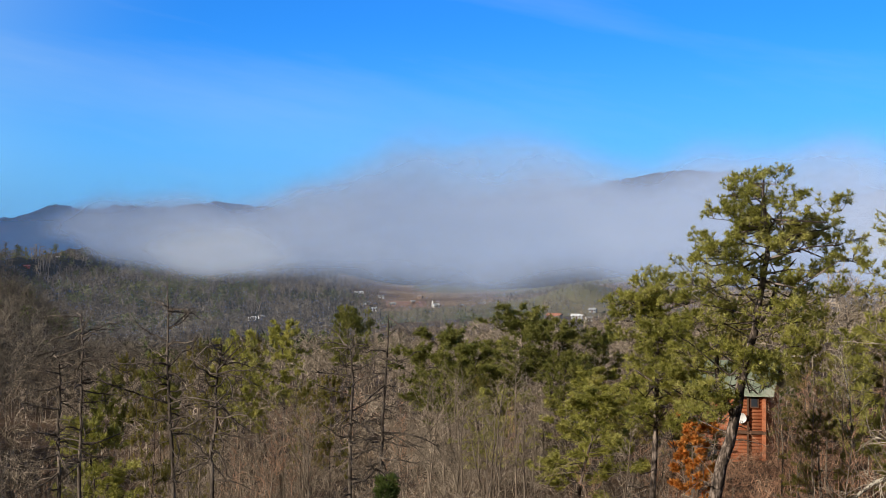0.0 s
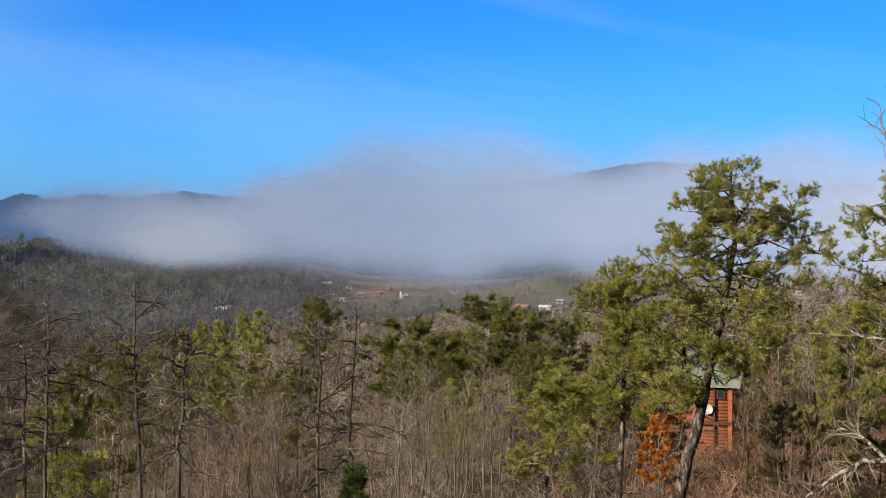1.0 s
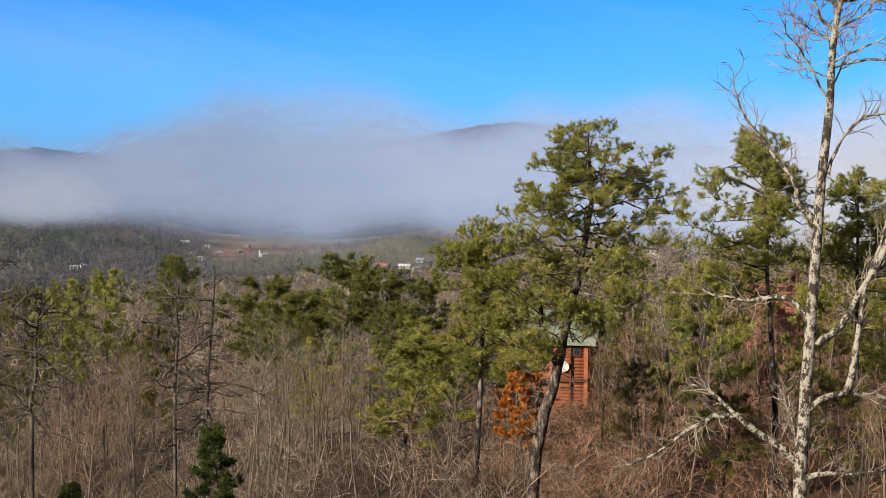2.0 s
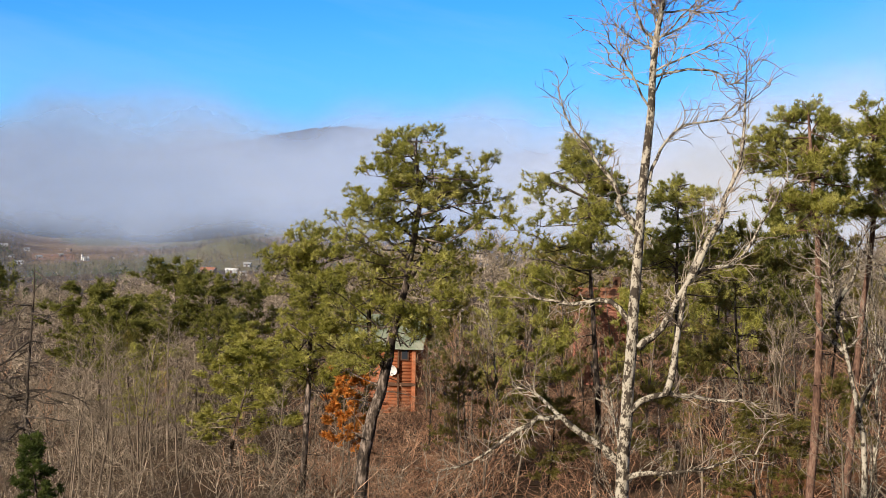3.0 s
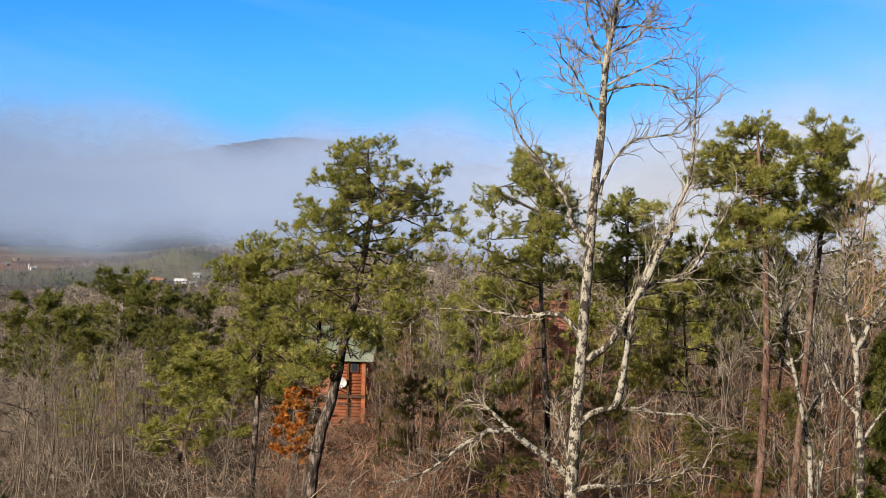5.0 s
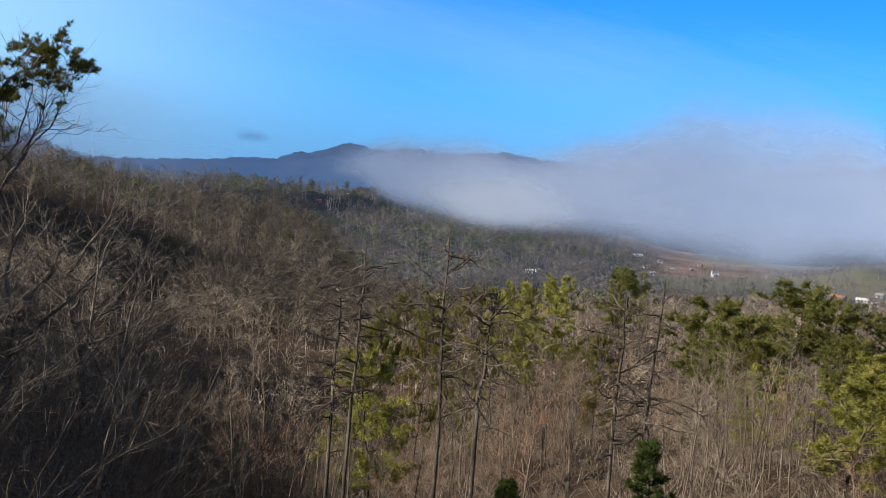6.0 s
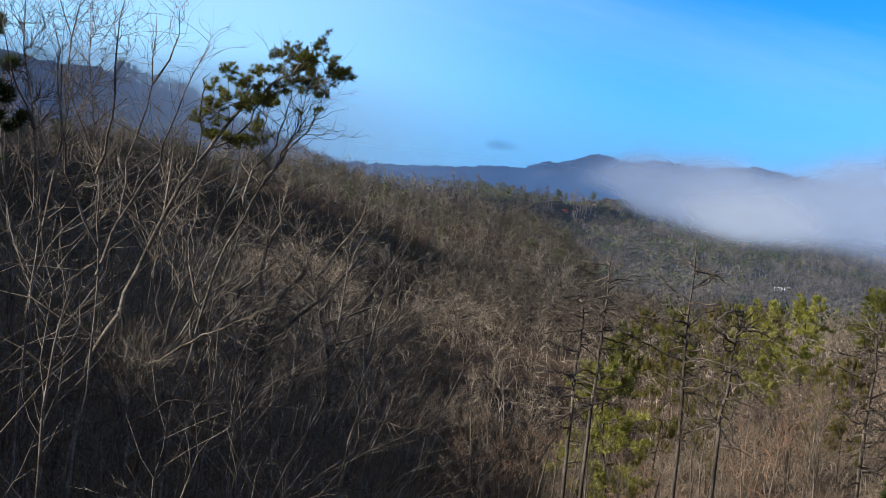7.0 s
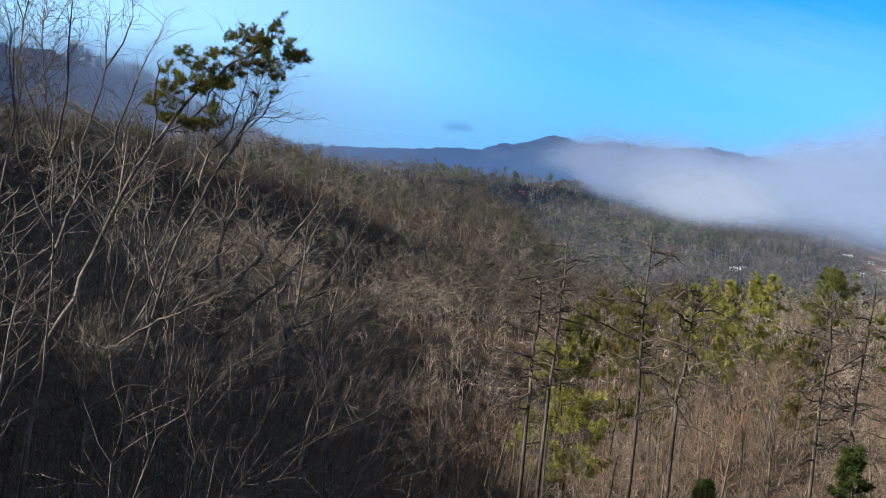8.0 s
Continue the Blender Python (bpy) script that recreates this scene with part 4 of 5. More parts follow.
for az, r, el in ((-19.2, 78, -4.0), (-20.0, 84, -4.4), (-20.6, 74, -4.8), (-19.6, 92, -2.9), (-20.3, 88, -2.7), (-19.0, 90, -2.8), (-20.9, 86, -3.0), (-19.8, 72, -4.4)):
    BARE.put(5, az, r, top_el=el, turn=az)
BARE.put(1, -4.05, 118, top_el=-1.85, squat=0.4)
# thin trees and low pines round the cabins
for az, r, el in ((-13.2, 66, -5.4), (-13.8, 72, -4.6), (-14.3, 63, -5.2), (-14.9, 70, -4.2), (-15.4, 66, -4.8), (-10.6, 70, -5.8), (-10.1, 64, -6.2), (-13.0, 80, -5.0), (-15.9, 74, -3.9), (-16.6, 62, -5.0)):
    BARE.put((5, 2, 0)[int(r) % 3], az, r, top_el=el, turn=az * 3)
for i, az, r, el in ((4, -17.8, 58, -7.4), (4, -22.4, 60, -6.8), (4, -26.2, 54, -7.4), (4, -29.0, 58, -6.2)):
    PINES.put(i, az, r, top_el=el, turn=az * 2, squat=1.2)
# slender saplings rising out of the shade
SAPS = Stand([bare_tree(111, 10, 16, 0.3, rise=2.2, girth=0.005, twig_r=0.0065, twig_n=6, second=4, wob=0.17, split=True, bark=M_GREYSTEM, twig=M_GREYSTEM, name="sapling", label="slender leafless sapling with whippy upright twigs"),
              bare_tree(112, 10, 18, 0.25, rise=2.4, girth=0.0045, twig_r=0.0065, twig_n=6, second=4, wob=0.17, stems=3, split=True, bark=M_GREYSTEM, twig=M_GREYSTEM, name="sapling", label="slender leafless clump of upright saplings"),
              bare_tree(113, 10, 18, 0.2, rise=0.9, girth=0.006, twig_r=0.0065, twig_n=6, second=4, wob=0.24, spread=1.6, split=True, bark=M_GREYSTEM, twig=M_GREYSTEM, name="sapling", label="spreading leafless sapling with crooked arching limbs"),
              bare_tree(114, 10, 16, 0.2, rise=0.7, girth=0.007, twig_r=0.007, twig_n=6, second=4, wob=0.3, spread=1.7, stems=2, split=True, bark=M_GREYSTEM, twig=M_GREYSTEM, name="sapling", label="crooked leafless sapling with tangled limbs")], [10] * 4)
SAPLING_SPOTS_NEAR = [(1, 38.6, 24, 5.0), (0, 35.4, 26, 3.6), (0, 33.4, 24, 2.2), (2, 30.2, 30, -0.8), (2, 26.0, 36, -1.4), (2, 23.8, 38, -2.8), (3, 36.0, 30, -1.0), (3, 27.5, 30, -5.0), (2, 21.5, 42, -4.4), (3, 33.4, 30, -2.6), (3, 22.4, 34, -7.2), (3, 19.8, 40, -8.2), (2, 24.4, 32, -5.2), (2, 31.0, 38, -1.6), (3, 36.8, 36, -1.0), (2, 39.2, 34, 0.4)]
SAPLING_SPOTS_MID = [(3, 26.2, 42, -3.6), (3, 29.4, 21, -5.4), (3, 26.6, 20, -7.2), (2, 24.0, 22, -7.6), (1, 31.2, 22, -6.0), (2, 28.0, 24, -4.2), (3, 34.6, 17, -4.2), (2, 37.2, 20, -1.6), (0, 29.6, 25, -5.0), (3, 22.2, 24, -9.0), (1, 25.2, 26, -4.8), (2, 32.4, 24, -3.0), (0, 27.2, 22, -8.0)]
for i, az, r, el in SAPLING_SPOTS_NEAR + SAPLING_SPOTS_MID:
    SAPS.put(i, az, r, top_el=el, turn=rng.uniform(0, 6.28), squat=1.15)
# ---- the large pine before the cabin ----
def from_list(rng, points, depths, jitter=0.05):
    """A smooth curve through the points, a little uneven."""
    p = np.array([(x, d, z) for (x, z), d in zip(points, depths)], float)
    q = np.vstack([2 * p[0] - p[1], p, 2 * p[-1] - p[-2]])
    fine = [p[0]]
    for a, b, c, d in zip(q[:-3], q[1:-2], q[2:-1], q[3:]):
        for u in (0.33, 0.67, 1.0):
            s = 0.5 * (2 * b + (c - a) * u + (2 * a - 5 * b + 4 * c - d) * u * u + (3 * b - a - 3 * c + d) * u ** 3)
            fine.append(s + (rng.normal(0, jitter * 0.6, 3) if u < 1 else 0))
    return np.array(fine)


def stand_at(ob, az, r):
    """Local x runs to the right across the view, y away from the eye, z up from eye height."""
    ob.matrix_basis = Matrix.Translation(toward(az) * r + Vector((0, 0, EYE))) @ Matrix.Rotation(radians(az), 4, "Z")
    return ob


def big_pine(name, label, az, r, trunk, forks, ends, fill, seed, tuft=0.15, blades=18, subs=10, bark=M_PINEBARK, girth=0.2, twig_len=0.75, leaf=M_NEEDLE, deep=1.8, thin=1.0, width=0.085, core=26):
    rng = np.random.RandomState(seed)
    wood, leaves, heads, ways, limb_meshes = Pile(), Pile(), [], [], []
    base = ground_at(az, r).z - EYE
    low = trunk[0]
    tp = from_list(rng, [(low[0] - 0.15 * (low[1] - base) / 3, base - 0.3)] + trunk, [0.0] * (len(trunk) + 1), 0.04)
    wood.branch(tp, taper(girth, 0.035 * thin, len(tp)), 8)
    for f in forks:
        fp = from_list(rng, f, np.linspace(0, rng.uniform(-0.8, 0.8), len(f)))
        wood.branch(fp, taper(girth * 0.55 * (0.6 if thin < 1 else 1), 0.03 * thin, len(fp)), 6)
    zs = tp[:, 2]
    all_ends = [(x, z, rng.uniform(-deep, deep) * 0.8) for x, z in ends]
    for _ in range(fill):
        a, b = (ends[rng.randint(len(ends))] for _ in range(2))
        u = rng.uniform(0.2, 0.8)
        if abs(a[1] - b[1]) < 1.3:
            all_ends.append((a[0] * u + b[0] * (1 - u), a[1] * u + b[1] * (1 - u) - 0.15, rng.uniform(-deep, deep)))
    top, foot = max(e[1] for e in ends), min(e[1] for e in ends)
    for _ in range(core):   # limbs towards and away from the eye
        z = top - 0.3 - (top - foot) * rng.uniform(0, 0.85)
        all_ends.append((float(np.interp(z, zs, tp[:, 0])) + rng.normal(0, deep * 0.35), z, rng.choice((-1, 1)) * rng.uniform(0.4, 1.0) * deep))
    for x, z, y in all_ends:
        reach = math.hypot(x - np.interp(z, zs, tp[:, 0]), y)
        z0 = min(z - 0.1 - rng.uniform(0.1, 0.5) * reach, zs[-1] - 0.1)
        s = np.array([np.interp(z0, zs, tp[:, 0]), 0, z0])
        e = np.array([x, y, z - 0.1 - 0.35 * min(1.0, thin)])
        mid = s + (e - s) * rng.uniform(0.35, 0.6) + rng.normal(0, 0.4, 3) * min(1, reach)
        q = s + (e - s) * 0.78 + rng.normal(0, 0.08, 3)
        limb = Pile()
        spray(rng, limb, heads, ways, np.array([s, mid, q, e]), (0.015 + 0.009 * reach) * thin, subs, twig_len, thin)
        limb_meshes.append(limb)
    for _ in range(10):
        p, d = along(tp, rng.uniform(0.1, 0.5))
        a = rng.uniform(0, 6.28)
        wood.branch(bent(rng, p, (math.cos(a), math.sin(a), -0.05), rng.uniform(0.5, 1.6) * min(1, thin * 1.5), 3, 0.04, 0.25), taper(0.03 * thin, 0.008 * thin, 4), 3)
    tufts(rng, leaves, heads, ways, tuft, blades, width)
    root = thing_of(name, label, "tree", (("trunk", smooth(wood.mesh("trunk", bark)), ""), ("crown", leaves.mesh("crown", leaf), "needle bundles")))
    for limb in limb_meshes:
        part("limb", smooth(limb.mesh("limb", bark)), root)
    return stand_at(root, az, r)


big_pine("pine_tree", "large crooked pine with a forked trunk and layered green crown", -11.59, 50,
         [(-0.9, -8.7), (-0.47, -6.87), (-0.18, -5.71), (0.1, -4.18), (0.47, -2.84), (0.75, -1.13), (0.93, 0.21), (0.79, 1.55), (0.79, 2.5)],
         [[(-0.18, -5.71), (-0.6, -4.96), (-0.79, -4.01), (-0.65, -3.04), (-0.38, -2.28)], [(0.55, -2.6), (1.0, -1.9), (1.3, -1.0), (1.9, -0.3)]],
         [(-0.38, 2.31), (0.38, 2.77), (1.21, 2.68), (1.86, 2.1), (-0.9, 1.46), (-0.18, 1.74), (2.23, 1.44), (3.23, 1.68), (3.69, 0.77), (-1.89, -0.27), (-1.32, 0.11), (-0.75, 0.4), (3.78, 0.02),
          (3.15, -0.36), (2.59, 0.39), (1.68, 0.97), (-1.13, -0.94)] + [(-1.6, -1.33), (-0.18, -0.56), (2.04, -0.55), (1.68, -1.5), (2.59, -2.62), (-1.32, -2.29), (-1.89, -3.06), (-1.13, -3.82),
          (-0.38, -1.89), (2.04, -3.01), (1.3, -2.26), (0.56, -3.41), (-0.9, -4.3), (-0.3, -3.9), (0.95, -4.2), (-1.5, -4.6), (1.3, -3.6), (-0.7, -5.1), (-1.7, -5.3), (2.3, -2.0), (3.2, -1.2), (-2.2, -2.4), (0.4, 1.9), (1.5, 1.6), (0.2, 0.9), (1.2, 0.3), (2.9, 1.1), (-1.3, 0.7), (0.6, -0.6), (1.4, -0.9), (-0.6, -0.4), (2.6, 0.9), (-0.2, 0.2)], 62, 401, girth=0.25, core=14)
big_pine("pine_tree", "leafy green pine leaning close to a larger pine", -8.3, 56,
         [(0.0, -8.0), (0.1, -5.0), (0.05, -2.8), (0.1, -1.2)], [],
         [(-0.5, -1.05), (0.1, -0.85), (0.65, -1.0), (-0.8, -1.7), (1.0, -1.6), (-1.3, -2.2), (1.3, -2.3), (-1.0, -3.0), (0.9, -3.1), (-0.2, -2.2), (0.4, -3.4), (1.6, -3.6), (1.9, -4.4), (0.9, -4.3), (-0.6, -3.8),
          (2.3, -5.2), (1.5, -5.6), (0.3, -4.9), (2.6, -3.2), (-0.8, -4.8), (0.0, -5.7), (-0.5, -6.3), (0.7, -6.5), (1.3, -6.2), (-1.0, -5.6)], 40, 402, girth=0.14)
big_pine("pine_tree", "thin leaning pine with sparse needles at its tip", 31.51, 20,
         [(-0.91, -3.63), (-0.64, -2.54), (-0.31, -1.67), (0.14, -0.47), (0.53, 0.18), (0.83, 0.64), (1.21, 1.03), (1.56, 1.34), (1.93, 1.57)],
         [[(0.14, -0.47), (0.47, 0.06), (0.89, 0.37), (1.12, 0.79), (1.35, 1.12)], [(0.3, -0.2), (0.35, 0.3), (0.3, 0.75), (0.4, 1.1)]],
         [(0.38, 0.58), (0.45, 1.09), (0.58, 1.29), (0.78, 1.16), (1.03, 1.31), (1.21, 1.37), (1.38, 1.62), (1.61, 1.65), (1.83, 1.76), (2.0, 1.59), (2.17, 1.45), (2.29, 1.46), (1.99, 1.31), (1.73, 1.24), (1.49, 1.25), (1.28, 1.11), (1.1, 0.94), (0.84, 0.91), (0.61, 0.88), (0.44, 0.4), (0.74, 0.32), (1.01, 0.35), (1.16, 0.41), (1.97, 1.12), (1.33, 0.96), (1.59, 1.46), (0.47, 0.79)], 8, 403,
         tuft=0.06, blades=26, subs=8, girth=0.042, twig_len=0.24, leaf=M_NEEDLE_OLIVE, deep=0.4, thin=0.34, width=0.06, bark=M_GREYSTEM, core=0)


big_pine("pine_tree", "tall pine with a broad flat-topped crown and bare reddish trunk", -28.05, 52,
         [(0.12, -6.35), (0.07, -2.34), (-0.07, 0.05), (-0.3, 2.45), (-0.39, 3.6)], [],
         [(-2.42, 2.55), (-1.92, 2.85), (-1.14, 3.55), (-0.35, 3.85), (0.44, 3.34), (1.13, 2.84), (-2.52, 1.74), (-1.52, 1.85), (-0.54, 2.45), (0.65, 1.85), (-2.11, 0.84), (-0.91, 0.65), (0.27, 0.85), (1.24, 1.06), (-1.3, -0.35), (0.09, -0.34)],
         34, 404, girth=0.17, bark=M_REDBARK, deep=1.5)
big_pine("pine_tree", "tall pine with an uneven crown and one long limb", -30.06, 56,
         [(-0.61, -8.96), (-0.34, -4.64), (0.03, -0.78), (0.11, 1.78), (-0.34, 3.9)], [],
         [(-0.34, 4.13), (0.39, 3.7), (0.91, 3.59), (-0.65, 3.06), (0.62, 2.63), (1.46, 1.78), (1.88, 1.36), (-0.42, 1.78), (1.06, 0.72), (0.22, 1.14), (3.09, 1.99), (2.48, 1.57), (-0.62, 0.28), (1.68, -0.13)],
         26, 405, girth=0.18, bark=M_REDBARK, deep=1.3)
big_pine("pine_tree", "open-crowned pine with drooping layered limbs", -19.43, 60,
         [(0.42, -9.86), (0.27, -6.33), (0.01, -3.28), (-0.08, -0.47), (-0.27, 2.6)], [],
         [(-0.86, 2.91), (-0.39, 2.76), (0.54, 2.58), (-2.24, 1.38), (-2.6, 1.04), (-1.54, 1.16), (-1.08, 1.86), (0.32, 1.63), (1.03, 0.94), (-3.18, -0.49), (-2.23, -0.37), (-1.3, -0.01), (-0.14, 0.23), (1.04, -0.1),
          (-3.4, -1.42), (-2.23, -1.42), (-0.83, -1.17), (0.58, -0.93), (-2.69, -2.36), (-0.82, -2.58), (0.82, -2.1)], 26, 406, girth=0.16, deep=1.6)
big_pine("pine_tree", "dense low pine behind a pale bare tree", -22.77, 66,
         [(0.21, -10.78), (0.03, -5.62), (0.0, -1.76), (-0.02, 1.2)], [],
         [(-0.67, 1.18), (0.1, 1.44), (1.13, 0.93), (-1.43, 0.28), (-0.4, 0.02), (1.9, 0.05), (-1.92, -0.76), (0.38, -0.74), (2.42, -0.98), (-0.9, -1.52), (1.41, -1.75), (-2.18, -2.3), (0.39, -2.54), (2.69, -2.51)],
         22, 407, girth=0.16, deep=1.8)


big_pine("pine_tree", "dark pine standing close with short tufted limbs", 39.9, 18,
         [(-0.3, -4.0), (-0.3, 0.0), (-0.3, 1.6), (-0.3, 3.0)], [],
         [(0.3, 1.3), (0.55, 0.95), (0.5, 0.55), (0.65, 0.25), (0.2, 1.7), (0.1, 0.6), (0.3, 2.2), (-0.9, 0.8), (-0.8, 1.6), (-0.2, 2.8), (0.4, -0.1), (-1.0, 0.2)], 5, 408,
         tuft=0.12, blades=44, subs=5, girth=0.08, twig_len=0.3, leaf=M_NEEDLE_DARK, deep=0.6, thin=0.4, width=0.045)


# ---- the pale-barked tree in front ----
def pale_tree(name, label, az, r, trunk, limbs, seed, girth=0.19, twig_n=22, top_twigs=120, more=12, bark=M_PALE, twig=M_PALETWIG, thin=1.0):
    rng = np.random.RandomState(seed)
    wood, crown, limb_parts = Pile(), Pile(), []
    base = ground_at(az, r).z - EYE
    tp = from_list(rng, [(trunk[0][0], base - 0.3)] + trunk, [0.0] * (len(trunk) + 1), 0.02)
    wood.branch(tp, taper(girth, min(0.03, girth * 0.22), len(tp)), 9)
    every = [from_list(rng, l, np.linspace(0, rng.uniform(-1.3, 1.3), len(l)), 0.05) for l in limbs]
    for k in range(more):
        p, d = along(tp, 0.62 + 0.36 * k / max(1, more))
        a = k * 2.4 + rng.uniform(0, 0.8)
        every.append(bent(rng, p, (math.cos(a), 0.8 * math.sin(a), rng.uniform(0.25, 0.9)), rng.uniform(1.1, 2.3) * girth / 0.19, 6, -0.06, 0.2))
    for lp in every:
        le = np.linalg.norm(np.diff(lp, axis=0), axis=1).sum()
        limb_parts.append((lp, taper(min(0.085, 0.03 + le * 0.014) * thin * (0.48 if lp[0][2] > 0 and thin == 1 else 1.0), 0.008 * thin, len(lp)), 6))
        twigs_on(rng, crown, lp, int(twig_n * max(0.8, le / 2.0)), 0.85, 0.012 * thin, spread=1.0, droop=-0.07, second=3, from_s=0.3, rmin=0.0055 * thin, wob=0.32, bends=5)
    twigs_on(rng, crown, tp, top_twigs, 1.05, 0.014 * thin, spread=1.0, droop=-0.07, second=3, from_s=0.68, rmin=0.0055 * thin, wob=0.32, bends=5)
    root = thing_of(name, label, "tree", (("trunk", smooth(wood.mesh("trunk", bark)), ""), ("crown", crown.mesh("crown", twig), "bare twigs")), limbs=limb_parts, wood=bark)
    return stand_at(root, az, r)


pale_tree("bare_tree", "tall leafless tree with mottled whitish bark and crooked limbs", -21.09, 30,
          [(-0.15, -5.86), (-0.08, -4.21), (0.0, -2.57), (0.07, -1.16), (0.2, 0.94), (0.3, 2.05), (0.35, 3.27), (0.49, 4.19), (0.6, 5.12), (0.7, 6.2)],
          [[(-0.25, -5.21), (-1.25, -4.46), (-1.9, -4.32), (-2.55, -4.76), (-3.14, -5.18), (-4.08, -5.5)],
           [(-1.25, -4.46), (-1.96, -3.94), (-2.55, -3.82)],
           [(-0.03, -2.39), (-0.45, -1.93), (-1.27, -2.02), (-1.98, -1.94), (-2.45, -1.65)],
           [(-0.1, -4.27), (0.38, -3.88), (0.91, -3.82), (1.55, -3.89), (2.48, -3.95), (2.84, -4.39)],
           [(0.71, -3.79), (0.9, -2.79), (1.06, -1.62), (1.4, -0.57), (1.57, 0.14)],
           [(0.12, -2.86), (0.6, -2.45), (1.18, -1.38), (1.99, -1.14), (2.56, -0.32), (3.13, 0.61)],
           [(1.18, -1.38), (1.75, -0.21), (2.19, 1.41), (2.23, 3.38)]] + [
           [(0.24, 2.11), (-0.08, 2.69), (-0.38, 3.15), (-0.73, 3.73)],
           [(0.38, 2.71), (1.02, 2.86), (1.6, 2.8), (1.95, 2.57), (2.52, 3.15)],
           [(0.29, 0.59), (0.51, 1.24), (1.03, 1.76), (1.96, 1.93), (2.76, 2.68)],
           [(-0.19, -5.57), (0.4, -5.38), (1.22, -5.25), (2.61, -4.8)],
           [(0.1, -0.46), (-0.35, 0.12), (-0.47, 0.59), (-1.3, 1.63), (-1.6, 2.45)],
           [(0.41, 3.5), (0.9, 3.73), (1.24, 4.19), (1.35, 4.89)],
           [(0.38, 3.33), (0.03, 3.85), (-0.09, 4.43), (-0.16, 5.12)]], 411, girth=0.155, top_twigs=90, more=18, twig_n=18)
pale_tree("bare_tree", "slender leafless tree with whitish forked stems", -31.6, 36,
          [(0.15, -6.0), (0.05, -4.3), (-0.05, -2.9), (-0.3, -1.9), (-0.35, -1.0), (-0.2, 0.0)],
          [[(-0.05, -2.9), (0.4, -2.0), (0.9, -1.2), (1.1, -0.4)], [(0.0, -4.4), (-0.6, -3.6), (-1.0, -2.6)], [(-0.3, -1.9), (-0.9, -1.2), (-1.2, -0.3)], [(0.1, -5.2), (0.7, -4.3), (1.2, -3.9)]], 412, girth=0.11, twig_n=8, top_twigs=26, more=8)
pale_tree("bare_tree", "leafless pale tree with two diverging stems", -35.1, 40,
          [(0.0, -6.2), (0.0, -4.6), (-0.1, -2.8), (-0.2, -1.2), (-0.1, 0.3), (0.0, 1.6)],
          [[(0.05, -5.4), (0.6, -3.9), (1.3, -2.2), (1.7, -0.6)], [(-0.05, -3.9), (-0.8, -2.8), (-1.3, -1.4)], [(-0.1, -2.8), (0.4, -1.6), (0.5, -0.4)], [(-0.2, -1.4), (-0.8, -0.4), (-0.9, 0.9)]], 413, girth=0.13, twig_n=8, top_twigs=26, more=8)
pale_tree("bare_tree", "leafless pale tree with two diverging stems", -30.0, 38,
          [(0.0, -6.4), (-0.2, -5.0), (-0.5, -3.6), (-0.9, -2.0), (-1.0, -0.6)],
          [[(-0.2, -5.0), (0.3, -4.0), (0.5, -2.8)], [(-0.5, -3.6), (-1.2, -2.9), (-1.8, -1.7)], [(-0.8, -2.4), (-0.3, -1.4), (-0.2, -0.3)]], 414, girth=0.09, twig_n=8, top_twigs=26, more=8)


pale_tree("bare_tree", "crooked leafless tree with a mossy bent limb reaching sideways", 32.17, 20, [(0.01, -4.70), (0.03, -4.07), (0.00, -3.30), (0.14, -2.94)],
          [[(0.14, -2.94), (0.41, -2.78), (0.73, -2.53), (1.13, -2.28), (1.57, -1.96), (2.14, -1.40)], [(0.73, -2.53), (0.72, -2.15), (0.67, -1.84), (0.85, -1.21), (0.96, -0.35)], [(1.13, -2.28), (1.47, -1.70), (1.83, -1.35), (2.23, -0.61)], [(0.41, -2.78), (0.81, -2.14), (1.31, -1.63), (1.65, -1.14)], [(0.02, -3.76), (0.47, -3.42), (1.04, -3.39), (1.85, -3.27)], [(0.01, -4.23), (0.44, -4.03), (0.79, -3.99), (1.31, -4.27)], [(0.01, -3.45), (-0.49, -2.86), (-0.98, -2.28), (-1.46, -1.86)]], 431, girth=0.022, twig_n=18, top_twigs=50, more=8, bark=M_GREYSTEM, twig=M_GREYSTEM, thin=0.32)
pale_tree("bare_tree", "leaning leafless sapling with a fan of bare whips", 29.2, 20, [(-0.5, -4.0), (-0.3, -2.8), (-0.1, -1.65), (0.14, -1.01), (0.42, -0.36), (0.65, 0.05), (0.83, 0.53), (0.93, 1.09)],
          [[(0.42, -0.36), (0.72, 0.17), (1.05, 0.64), (1.13, 1.03)], [(0.14, -1.01), (0.23, -0.38), (0.34, 0.09), (0.41, 0.57), (0.41, 0.95)], [(0.65, 0.05), (0.78, 0.34), (1.23, 0.47)],
           [(0.23, -0.38), (0.56, 0.2), (0.66, 0.75), (0.69, 1.14)], [(0.42, -0.36), (0.13, -0.1), (-0.07, 0.36)], [(-0.2, -2.2), (-0.5, -1.2), (-0.4, -0.3)]], 436, girth=0.026, twig_n=10, top_twigs=24, more=5, bark=M_GREYSTEM, twig=M_GREYSTEM, thin=0.34)
